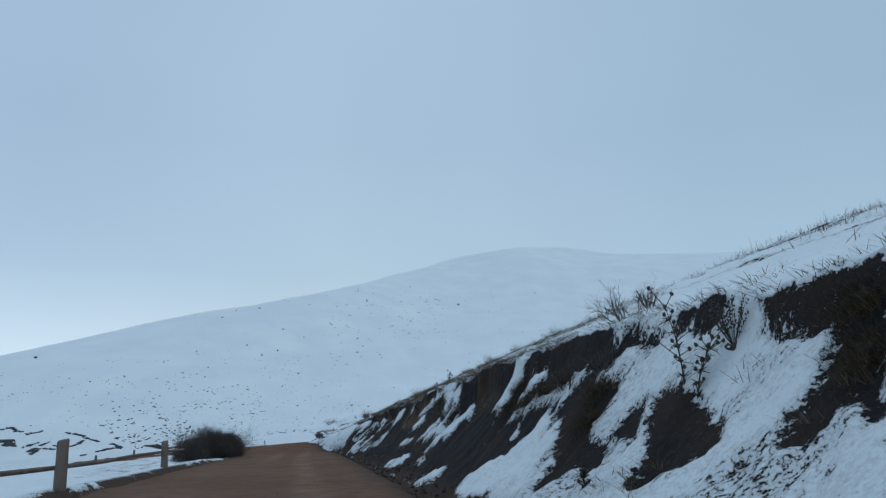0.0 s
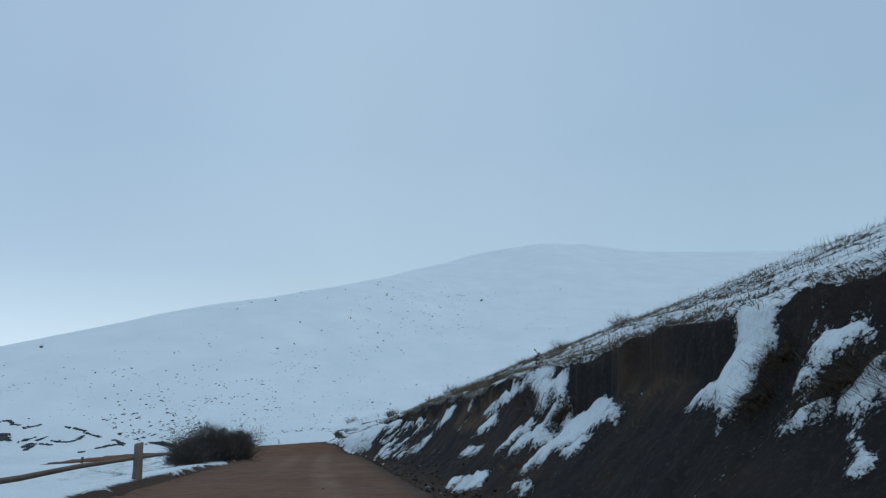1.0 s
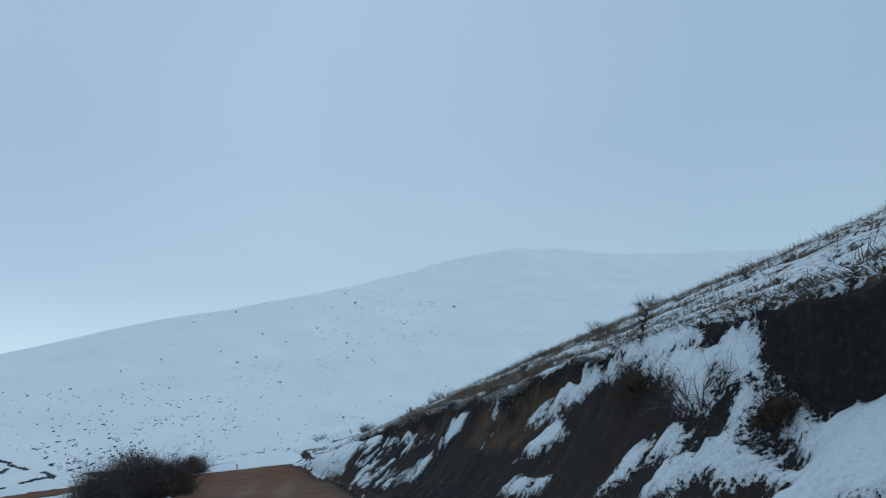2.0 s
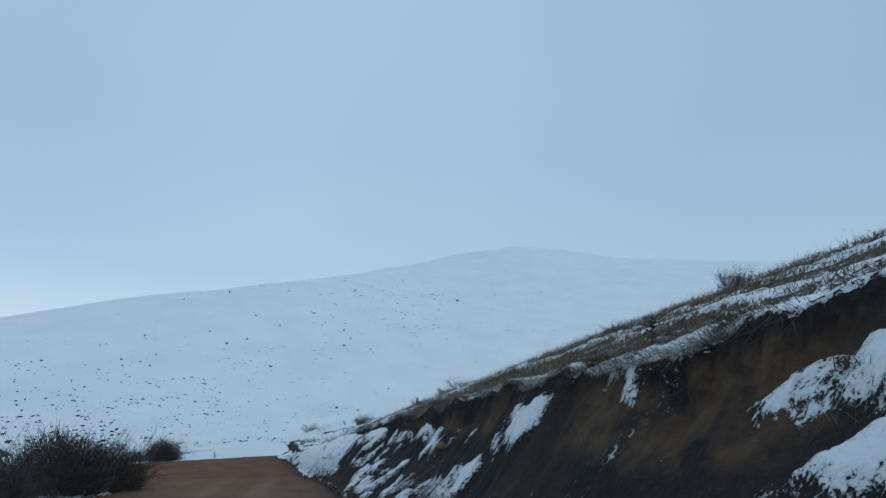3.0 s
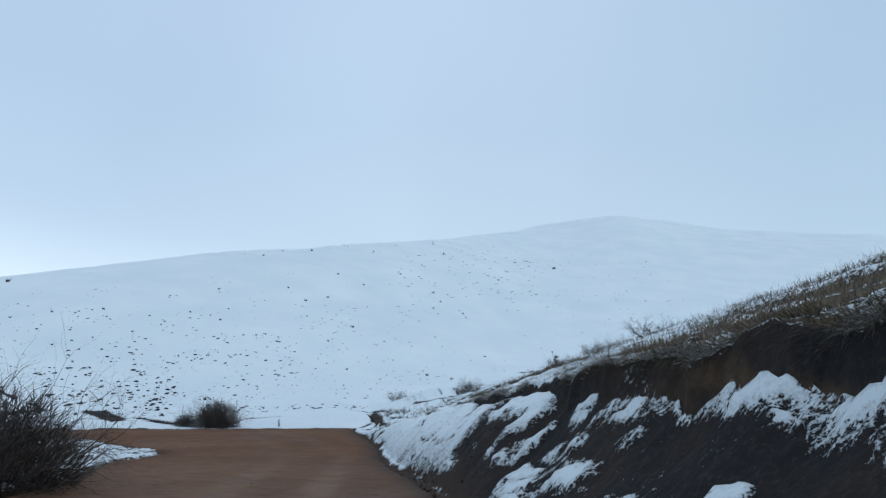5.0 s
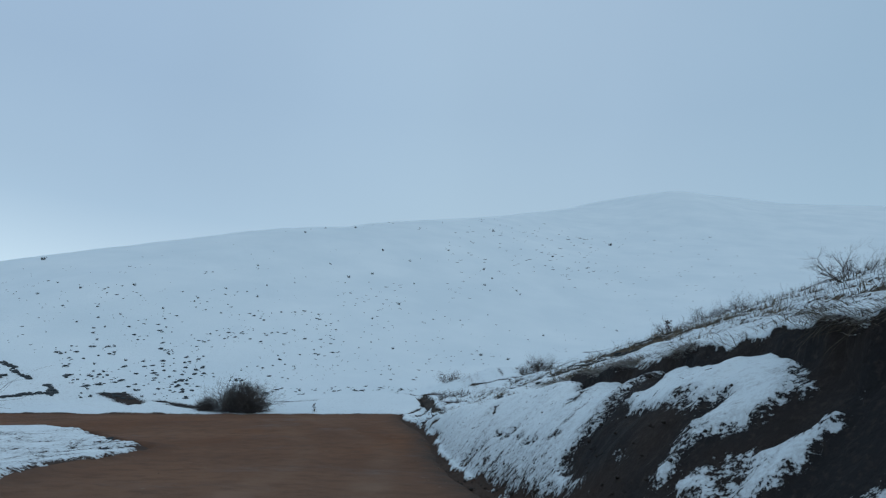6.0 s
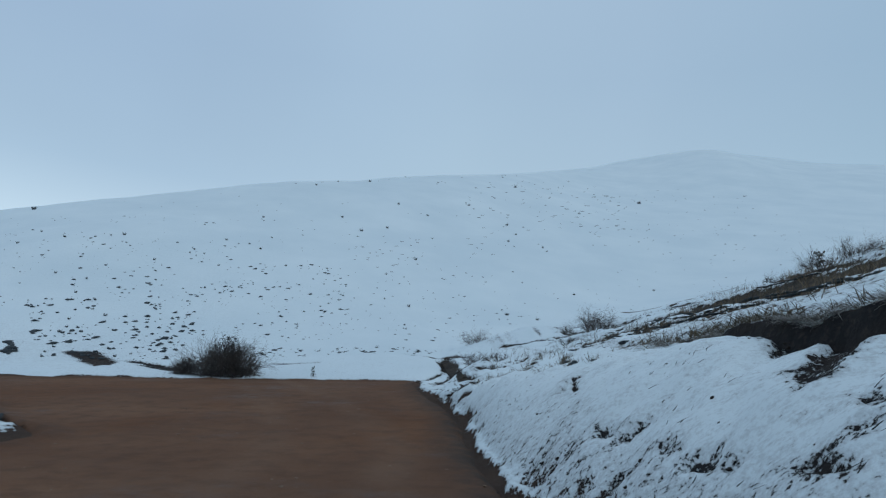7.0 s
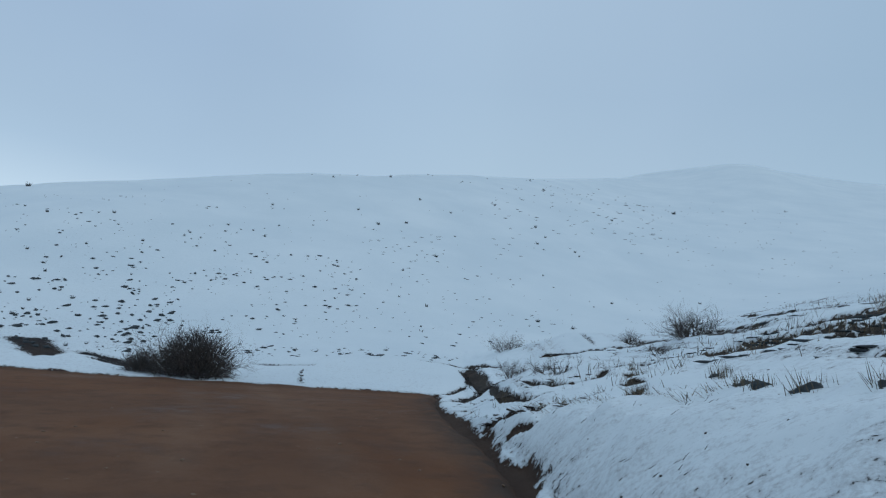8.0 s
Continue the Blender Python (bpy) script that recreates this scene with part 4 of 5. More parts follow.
def make_road():
    us = np.arange(-30, 71, 0.16)
    ds = np.concatenate([np.arange(-90, -14, 0.6), np.arange(-14, 2.6, 0.13)])
    uu, dd = np.meshgrid(us, ds, indexing="ij")
    u, d = uu.ravel(), dd.ravel()
    inside = road_depth(u, d) + 0.30 * (fbm(u * 0.9, d * 0.9, 81, 4) - 0.5)
    x, y = to_xy(u, d)
    z = road_level(u, d) + 0.02
    # wheel marks along the bend and ruts
    run = d + 1.0 + 6.0 * smooth(52, 74, u)
    mark = (1 - 0.7 * smooth(44, 53, u)) * smooth(0.55, 0.1, np.abs(run - 0.75 - 0.2 * np.sin(u * 0.13))) * 0.75 + smooth(0.5, 0.1, np.abs(run + 0.95)) * 0.6 * smooth(28, 40, u) * (1 - 0.7 * smooth(44, 53, u))
    z = z - 0.02 * mark + 0.035 * (fbm(u * 0.6, d * 0.9, 83, 4) - 0.5) + 0.02 * (fbm(u * 3, d * 3, 85, 3) - 0.5)
    z = z + 0.10 * smooth(0.55, 0.15, inside) * fbm(u * 1.3, d * 1.3, 87, 3) * (d < 0)
    z = z - 0.16 * smooth(0.22, -0.1, inside)
    keep = (inside > -0.12).reshape(uu.shape)
    nu, nd = len(us), len(ds)
    i = np.arange(nu * nd).reshape(nu, nd)
    quads = np.stack([i[:-1, :-1], i[:-1, 1:], i[1:, 1:], i[1:, :-1]], -1).reshape(-1, 4)[:, ::-1]
    kq = (keep[:-1, :-1] & keep[:-1, 1:] & keep[1:, 1:] & keep[1:, :-1]).ravel()
    quads = quads[kq]
    used = np.unique(quads)
    back = np.zeros(nu * nd, np.int64)
    back[used] = np.arange(len(used))
    me = mesh_of("road", np.stack([x, y, z], 1)[used], back[quads], M_ROAD)
    # redder past u 43, where no haze is painted into the road's colour
    for key, val in (("track", np.clip(mark, 0, 1)), ("unhazed", smooth(43, 56, u) * (0.6 + 0.4 * smooth(0.4, 0.6, fbm(u * 0.2, d * 0.3, 89, 3)))), ("verge", smooth(0.9, 0.05, inside) * (0.35 + 0.65 * smooth(-1.5, 0.5, d)))):
        at = me.attributes.new(key, "FLOAT", "POINT")
        at.data.foreach_set("value", np.ascontiguousarray(val[used], np.float32))
    return tagged(new("road", me), "reddish-brown dirt road with pale wheel marks", "dirt road", kind="structure")


make_ground()
make_road()


# ---- fence on the valley side ----
def make_fence():
    rng = np.random.default_rng(3)
    o = spot(14.9, -5.0)
    fence = thing("fence", (o.x, o.y, o.z), "weathered brown fence with thick posts and one round rail", "fence")
    posts = []
    for u in (2.5, 14.9, 25.13):
        p = spot(u, -4.9 if u == 14.9 else -5.0) - o
        h = {2.5: 1.0, 14.9: 0.98, 25.13: 0.92}[u]
        v, f = post_mesh(0.120, 0.108, h, rng, 10, (-0.05, 0.0))
        posts.append(part("post", (v + np.array(p), f), M_POST, fence, "thick weathered wooden post"))
    rail_z = [(2.5, 1.0), (8, 1.03), (14.9, 1.02), (18.7, 1.03), (21.2, 1.10), (25.13, 1.13), (29.5, 1.15)]
    segs = []
    for (u0, z0), (u1, z1) in zip(rail_z, rail_z[1:]):
        a, b = to_xy(u0, -5.16 + 0.02 * math.sin(u0)), to_xy(u1, -5.16 + 0.02 * math.sin(u1))
        segs.append((a[0] - o.x, a[1] - o.y, z0 - o.z - 0.05, b[0] - o.x, b[1] - o.y, z1 - o.z - 0.05, 0.048, 0.048))
    rail = part("rail", tubes(segs, 10), M_RAIL, fence, "long round brown rail")
    for u in (12.0, 17.9, 21.5):
        z = np.interp(u, [r[0] for r in rail_z], [r[1] for r in rail_z])
        a = to_xy(u, -5.16)
        part("stub", tubes([(a[0] - o.x, a[1] - o.y, z - o.z, a[0] - o.x, a[1] - o.y, z - o.z + 0.12, 0.03, 0.026)], 8), M_RAIL, rail)


make_fence()


# ---- shrubs ----
def branch(rng, out, p, way, length, radius, level, droop=0.0, kinks=3, fork=(2, 4)):
    q = np.array(p, float)
    w = np.array(way, float)
    for k in range(kinks):
        w = w + rng.normal(0, 0.22, 3) + np.array([0, 0, -droop])
        w /= np.linalg.norm(w)
        step = length / kinks
        e = q + w * step
        r0, r1 = radius * (1 - 0.55 * k / kinks), radius * (1 - 0.55 * (k + 1) / kinks)
        out[level].append((*q, *e, r0, r1))
        q = e
        if level > 0:
            for _ in range(rng.integers(fork[0], fork[1])):
                side = w + rng.normal(0, 0.65, 3)
                side /= np.linalg.norm(side)
                branch(rng, out, q, side, length * rng.uniform(0.4, 0.65), r1 * 0.62, level - 1, droop, kinks, fork)


def shrub_data(seed, width, depth, h, stems, levels=2, radius=0.02, fork=(2, 4), kinks=3):
    rng = np.random.default_rng(seed)
    out = [[] for _ in range(levels + 1)]
    for _ in range(stems):
        a, r = rng.uniform(0, 2 * math.pi), math.sqrt(rng.uniform(0, 1))
        p = (0.30 * width * r * math.cos(a), 0.30 * depth * r * math.sin(a), -0.05)
        way = np.array([width * 0.55 * r * math.cos(a), depth * 0.55 * r * math.sin(a), h * rng.uniform(0.55, 1.0)])
        length = np.linalg.norm(way) * 0.72
        branch(rng, out, p, way / np.linalg.norm(way), length, radius * rng.uniform(0.7, 1.2), levels, 0.0, kinks, fork)
    return out


def shrub(name, place, seed, width, depth, h, stems, label, category, group="", levels=2, radius=0.018, fork=(2, 4), kinks=3, mat=None, turn=0.0):
    out = shrub_data(seed, width, depth, h, stems, levels, radius, fork, kinks)
    ob = thing(name, place, label, category, group, turn)
    top = np.array(out[levels])
    for k in range(stems):
        part("stem", tubes(top[k * kinks:(k + 1) * kinks], 5), M_BARK, ob)
    if levels > 1:
        tagged(part("side_growth", tubes([s for lev in out[1:-1] for s in lev], 4), M_BARK, ob), kind="stuff")
    tagged(part("crown", tubes(out[0], 3), mat or M_TWIG, ob), kind="stuff")
    return ob


def thick_bush(name, place, seed, width, depth, h, stems, label, group=""):
    """A dense bush: a frame of limbs and a close crown of fine twigs that end in a rounded, uneven outline."""
    rng = np.random.default_rng(seed)
    out = shrub_data(seed, width, depth, h, stems, 2, 0.015, (2, 4))
    n = int(1150 * width * h)
    v = rng.normal(size=(n, 3))
    v /= np.linalg.norm(v, axis=1, keepdims=True)
    v[:, 2] = np.abs(v[:, 2])
    lump = 0.80 + 0.34 * fbm(np.arctan2(v[:, 1], v[:, 0]) * 1.6 + seed, v[:, 2] * 3.0, seed % 97, 3)
    r = lump * rng.uniform(0.1, 1.0, n) ** 0.6
    base = np.stack([v[:, 0] * r * width * 0.5, v[:, 1] * r * depth * 0.5, 0.04 + v[:, 2] * r * h * 0.86], 1)
    way = v * np.array([0.8, 0.8, 0.6]) + np.array([0, 0, 0.55]) + rng.normal(0, 0.40, (n, 3))
    way /= np.linalg.norm(way, axis=1, keepdims=True)
    length = rng.uniform(0.14, 0.42, n)[:, None]
    mid = base + way * length * 0.55
    tip = mid + (way + rng.normal(0, 0.35, (n, 3))) * length * 0.5
    fine = np.concatenate([np.concatenate([base, mid, np.full((n, 1), 0.0065), np.full((n, 1), 0.005)], 1), np.concatenate([mid, tip, np.full((n, 1), 0.005), np.full((n, 1), 0.002)], 1)])
    ob = thing(name, place, label, "bush", group, float(rng.uniform(0, 360)) if width == depth else 0.0)
    part("branch_frame", tubes([s for lev in out for s in lev], 4), M_BARK, ob)
    part("crown", tubes(fine, 3), M_TWIG, ob)
    return ob


BIG = "dense dark leafless thorn bush at the edge of the dirt road"
for k, (u, d, w, h) in enumerate(((38.2, -6.4, 1.6, 1.3), (40.8, -5.8, 2.8, 2.0), (43.3, -5.2, 2.5, 1.6))):
    thick_bush("thorn_bush", spot(u, d), 100 + k, w, w, h, 30, BIG, "roadside thorn bushes")
thick_bush("thorn_bush", spot(70.6, -8.0), 120, 2.4, 2.3, 1.65, 34, "rounded dark leafless bush beyond the road's bend")
thick_bush("thorn_bush", spot(70.9, -9.7), 121, 1.1, 1.0, 0.62, 14, "small dark bush beside a larger one")
PALE = "small leafless brown shrub standing in snow"
for k, (u, d, w, h, st) in enumerate(((77.2, 2.34, 1.35, 0.8, 26), (65.0, 5.45, 0.95, 0.80, 40), (65.4, 1.55, 0.6, 0.5, 18), (63.4, 2.25, 0.8, 0.32, 18), (62.8, 4.17, 0.5, 0.32, 12), (70.9, 5.77, 0.6, 0.5, 9), (64.0, 2.1, 0.5, 0.3, 10))):
    shrub("twiggy_shrub", spot(u, d), 130 + k, w, w * 0.9, h, st, PALE, "shrub", "shrubs on the snow", levels=2, radius=0.009, fork=(2, 4))
CREST = "dark leafless shrub on the grassy crest above the cut"
for k, (u, d, w, h, st) in enumerate(((9.6, 4.9, 0.75, 0.6, 13), (37.6, 14.5, 1.0, 0.75, 20), (39.0, 15.5, 1.1, 0.8, 16), (30.1, 8.3, 0.7, 0.6, 14), (34.7, 8.4, 0.8, 0.35, 14), (49.1, 8.1, 1.0, 0.6, 16), (53.2, 8.2, 1.1, 0.55, 16), (57.7, 9.2, 1.0, 0.6, 16), (55.9, 7.4, 0.7, 0.5, 12), (22.1, 7.1, 0.6, 0.45, 12), (60.0, 8.6, 0.5, 0.4, 9), (61.3, 10.9, 1.0, 0.6, 16), (61.3, 11.9, 1.0, 0.7, 16))):
    shrub("twiggy_shrub", spot(u, d), 150 + k, w, w * 0.8, h, st, CREST, "shrub", "shrubs on the crest", levels=2, radius=0.008, fork=(2, 4))
SLOPE = "dark twiggy shrub growing on the bare earth cut"
for k, (u, d, w, h, st) in enumerate(((19.3, 3.85, 0.85, 0.7, 15), (18.2, 3.9, 0.5, 0.5, 9), (9.9, 3.95, 0.7, 0.5, 14), (8.8, 4.05, 0.55, 0.45, 12))):
    shrub("twiggy_shrub", spot(u, d), 170 + k, w, w * 0.8, h, st, SLOPE, "shrub", "shrubs on the cut", levels=1, radius=0.007, fork=(2, 4), kinks=4)



# ---- dead weeds on the cut ----
def thistle(u, d, h, seed, arms=16, heads=True):
    rng = np.random.default_rng(seed)
    ob = thing("thistle", spot(u, d, -0.03), "tall dead thistle with dry seed heads standing in snow", "weed", "dead weeds", float(rng.uniform(0, 360)))
    q, w = np.zeros(3), np.array([rng.normal(0, 0.06), rng.normal(0, 0.06), 1.0])
    stem, side, knots = [], [], []
    for k in range(6):
        w = w + rng.normal(0, 0.07, 3)
        w /= np.linalg.norm(w)
        e = q + w * h / 6
        stem.append((*q, *e, 0.011 * (1 - 0.11 * k), 0.011 * (1 - 0.11 * (k + 1))))
        knots.append((q, e))
        q = e
    tips = [(q, w)]
    for k in range(arms):
        a, b = knots[rng.integers(1, 6)]
        p = a + (b - a) * rng.uniform(0, 1)
        ang = rng.uniform(0, 2 * math.pi)
        way = np.array([math.cos(ang) * 0.8, math.sin(ang) * 0.8, rng.uniform(0.35, 0.9)])
        ln = h * rng.uniform(0.12, 0.30)
        e = p + way * ln
        side.append((*p, *e, 0.006, 0.004))
        tips.append((e, way))
    part("stem", tubes(stem, 5), M_WEED, ob)
    for row in side:
        part("side_stem", tubes([row], 5), M_WEED, ob)
    base = np.array([p for p, _ in knots for _ in range(16)])
    ang = rng.uniform(0, 2 * math.pi, len(base))
    out = np.stack([np.cos(ang), np.sin(ang), rng.uniform(-0.5, 0.5, len(base))], 1) * rng.uniform(0.05, 0.17, (len(base), 1))
    tagged(part("dry_foliage", blades(base, base + out, np.full(len(base), 0.026), np.tile([0, 0, 0.02], (len(base), 1)), rng), M_WEED, ob), kind="stuff")
    if heads:
        shared = mesh_of("seed_head", *ball(0.021, rng, (1, 1, 1.15), 0.3, 5, 7), M_WEED)
        for e, _ in tips:
            hd = new("seed_head", shared)
            hd.parent = ob
            hd.location = tuple(e)
            hd.rotation_euler = (float(rng.uniform(-0.6, 0.6)), float(rng.uniform(-0.6, 0.6)), 0)


for k, (u, d, h) in enumerate(((6.45, 3.80, 0.95), (6.2, 3.75, 0.75), (7.3, 2.95, 0.28), (21.0, 4.3, 0.5), (55.9, 7.35, 0.42), (28.0, 5.2, 0.45), (70.4, -4.45, 0.5))):
    thistle(u, d, h, 300 + k, 16 if h > 0.5 else 7)


def seed_fan(u, d, h, seed, n=34):
    """A round fan of thin stalks strung with dry seed pods."""
    rng = np.random.default_rng(seed)
    ob = thing("seed_weed", spot(u, d, -0.02), "rounded dead weed with fanned stalks and dark seed pods", "weed", "dead weeds")
    segs, pods = [], []
    for _ in range(n):
        a = rng.uniform(0, 2 * math.pi)
        way = np.array([0.62 * math.cos(a) * rng.uniform(0.2, 1), 0.62 * math.sin(a) * rng.uniform(0.2, 1), 0.9])
        ln = h * rng.uniform(0.7, 1.05)
        e = way / np.linalg.norm(way) * ln
        segs.append((0, 0, 0, *(e * 0.5), 0.004, 0.003))
        segs.append((*(e * 0.5), *e, 0.003, 0.002))
        for f in np.linspace(0.45, 1.0, 7):
            v, fc = ball(0.0095, rng, (1, 1, 1.2), 0.2, 3, 5)
            pods.append((v + e * f + rng.normal(0, 0.012, 3), fc))
    part("stalk_fan", tubes(segs, 3), M_WEED, ob)
    tagged(part("seed_head", join(pods), M_TWIG, ob, "many small dark seed pods"), kind="stuff")
    part("base_tuft", ball(0.075, rng, (1, 1, 0.7), 0.4, 5, 8), M_WEED, ob)


seed_fan(6.08, 4.19, 0.55, 330, 44)
seed_fan(9.0, 4.95, 0.40, 331, 20)


def stick(u0, d0, u1, d1, seed, label):
    """A bare stick lying aslant on the snow."""
    rng = np.random.default_rng(seed)
    a, b = spot(u0, d0, 0.05), spot(u1, d1, 0.10)
    pts = [np.array(a) + (np.array(b) - np.array(a)) * f + rng.normal(0, 0.012, 3) for f in np.linspace(0, 1, 6)]
    segs = [(*(p - np.array(a)), *(q - np.array(a)), 0.009 - 0.001 * i, 0.008 - 0.001 * i) for i, (p, q) in enumerate(zip(pts, pts[1:]))]
    side = pts[3] - np.array(a)
    segs.append((*side, *(side + rng.normal(0, 0.08, 3) + np.array([0, 0, 0.08])), 0.004, 0.002))
    ob = new("stick", mesh_of("stick", *tubes(segs, 6), M_BARK))
    ob.location = a
    tagged(ob, label, "stick", "sticks in the snow")


stick(5.7, 5.0, 4.95, 4.35, 341, "long dark bare stick lying on the snow by the turf edge")
stick(5.14, 4.08, 4.9, 4.16, 342, "short dark stick lying on the snowy cut")
stick(45.8, 3.2, 45.1, 3.6, 343, "dark bare stick poking from the snow on the ledge")


# ---- grass ----
def grass(name, places, label, mat, seed, per, h, spread, width, lean=None, droop=0.0, category="grass"):
    """Many tufts in one mesh: places are rows of x, y, z."""
    rng = np.random.default_rng(seed)
    base = np.repeat(np.asarray(places, float), per, axis=0)
    n = len(base)
    base = base + np.stack([rng.normal(0, spread, n), rng.normal(0, spread, n), np.full(n, -0.02)], 1)
    out = np.stack([rng.normal(0, 0.42, n), rng.normal(0, 0.42, n), rng.uniform(0.7, 1.0, n)], 1)
    if lean is not None:
        out = out + np.asarray(lean)
    ln = h * rng.uniform(0.45, 1.15, n)[:, None]
    tip = base + out * ln
    bend = np.stack([rng.normal(0, 0.05, n), rng.normal(0, 0.05, n), np.full(n, 0.10)], 1) * ln
    tip[:, 2] -= droop * ln[:, 0] * rng.uniform(0.3, 1.0, n)
    v, f = blades(base, tip, width * rng.uniform(0.6, 1.3, n), bend, rng)
    return tagged(new(name, mesh_of(name, v, f, mat)), label, category, kind="stuff")


def on_ground(u, d, lift=0.04):
    x, y = to_xy(u, d)
    return np.stack([x, y, land(x, y) + lift], 1)


rng = np.random.default_rng(9)
# the fringe of turf that hangs over the cut
u = rng.uniform(1, 60, 2600)
u = u[rng.uniform(0, 1, len(u)) < (0.35 + 0.65 * smooth(0.35, 0.6, vnoise(u * 0.7, u * 0, 91))) * (1 - 0.6 * smooth(50, 58, u))]
grass("turf_fringe", on_ground(u, lip_of(u) + rng.uniform(0.0, 0.35, len(u))), "fringe of dry grass hanging over the earth cut", M_OLIVE, 11, 8, 0.24, 0.06, 0.008, (-0.55, 0.0, -0.2), 0.55)
u = rng.uniform(24, 44, 350)
grass("turf_fringe", on_ground(u, lip_of(u) + rng.uniform(-0.05, 0.15, len(u))), "long dry roots and grass drooping from the turf edge", M_OLIVE, 12, 7, 0.42, 0.06, 0.007, (-0.55, 0.0, -0.6), 0.9)
# shaggy tufts white with rime, in clumps along the edge
u = rng.uniform(22, 54, 4600)
u = u[vnoise(u * 1.5, u * 0, 93) > 0.40]
grass("turf_fringe", on_ground(u, lip_of(u) + rng.uniform(-0.02, 0.22, len(u))), "rime-whitened grass tufts drooping over the cut's edge", M_FROST, 18, 9, 0.20, 0.05, 0.009, (-0.55, 0.0, -0.45), 0.7)
# tufts on the terraces above
u = rng.uniform(0, 62, 9000)
over = 0.2 + 15.0 * rng.uniform(0, 1, 9000) ** 1.5
d = lip_of(u) + over
keep = rng.uniform(0, 1, len(u)) < (0.08 + 0.85 * (snow_level(*to_xy(u, d)) < 0.52)) * (0.52 + 0.10 * smooth(9, 13, u) + 0.38 * smooth(20, 27, u))
u, d = u[keep], d[keep]
olive = rng.uniform(0, 1, len(u)) < 0.5
grass("dry_grass", on_ground(u[~olive], d[~olive]), "pale dry grass tufts poking through thin snow", M_GRASS, 13, 7, 0.17, 0.07, 0.009)
grass("dry_grass", on_ground(u[olive], d[olive]), "olive-brown dead grass tufts on the snowy slope", M_OLIVE, 14, 7, 0.18, 0.08, 0.009)
# upright stalks against the sky
u = rng.uniform(4, 62, 3600)
d = lip_of(u) + rng.uniform(1.0, 9.0, len(u))
keep = (vnoise(u * 0.6, d * 0.6, 95) > 0.42) & ((u > 12) | (d > 6.5))
grass("dry_stalks", on_ground(u[keep], d[keep]), "upright dry weed stalks along the crest", M_WEED, 15, 2, 0.24, 0.08, 0.006, (0, 0, 0.3))
# beyond the end of the cut
u = rng.uniform(58, 84, 420)
d = rng.uniform(1.0, 16.0, len(u)) 
keep = vnoise(u * 0.35, d * 1.3, 97) > 0.55
grass("dry_grass", on_ground(u[keep], d[keep]), "sparse brown stubble standing in the snow", M_OLIVE, 16, 6, 0.20, 0.10, 0.009)
# dead stems lying in the snow on the end of the bank, thickest at its foot
u = rng.uniform(45.5, 62, 2400)
f = rng.uniform(0.02, 0.95, len(u))
keep = rng.uniform(0, 1, len(u)) < (1 - 0.65 * smooth(50, 53, u)) * (0.10 + 0.75 * smooth(0.45, 0.1, f) * smooth(0.35, 0.6, vnoise(u * 0.9, f * 4, 98)) + 0.25 * smooth(0.55, 0.7, vnoise(u * 0.8, f * 5, 94)))
u, f = u[keep], f[keep]
d = right_edge(u) + 0.15 + f * (lip_of(u) - right_edge(u) - 0.15)
grass("flattened_stems", on_ground(u, d, 0.075), "short dead stems lying flat in the snow of the bank", M_SLATE, 19, 2, 0.065, 0.06, 0.009, (0.95, -0.62, 0.25), 0.2)
# tufts on the cut's face
u = rng.uniform(2, 24, 130)
d = right_edge(u) + 0.3 + (lip_of(u) - right_edge(u) - 0.4) * rng.uniform(0.25, 0.95, len(u))
keep = vnoise(u * 0.8, d, 99) > 0.5
grass("dry_grass", on_ground(u[keep], d[keep]), "ragged dry tufts clinging to the earth cut", M_OLIVE, 17, 16, 0.20, 0.07, 0.008, (-0.25, 0, 0), 0.4)
for k, (uu, dd, hh) in enumerate(((20.74, 4.0, 0.40), (28.2, 4.4, 0.40), (10.2, 4.0, 0.32), (8.66, 3.85, 0.42), (8.5, 3.6, 0.34), (4.5, 4.3, 0.42), (4.3, 4.05, 0.40), (12.44, 4.01, 0.30), (12.49, 3.71, 0.28), (11.6, 3.85, 0.28), (18.31, 3.96, 0.36), (11.0, 3.9, 0.22), (25.3, 4.4, 0.4))):
    p = spot(uu, dd)
    r2 = np.random.default_rng(400 + k)
    n = 760
    base = np.stack([r2.normal(0, 0.12, n), r2.normal(0, 0.17, n), r2.uniform(-0.03, 0.03, n)], 1)
    base[:, 2] += 0.85 * (AY * base[:, 0] - AX * base[:, 1])
    tip = base + np.stack([r2.normal(-0.09, 0.07, n), r2.normal(0, 0.08, n), r2.uniform(-0.35, 0.42, n) * hh], 1)
    ob = thing("grass_clump", p, "shaggy brown clump of dead grass on the cut", "grass", "grass clumps")
    part("sod", ball(0.10, r2, (1.0, 1.5, 0.7), 0.5, 8, 12), M_CLOD, ob, "dark rooty sod")
    tagged(part("blade_mass", blades(base, tip, np.full(n, 0.006), np.tile([-0.03, 0, 0.04], (n, 1)), r2), M_SHAG, ob), kind="stuff")


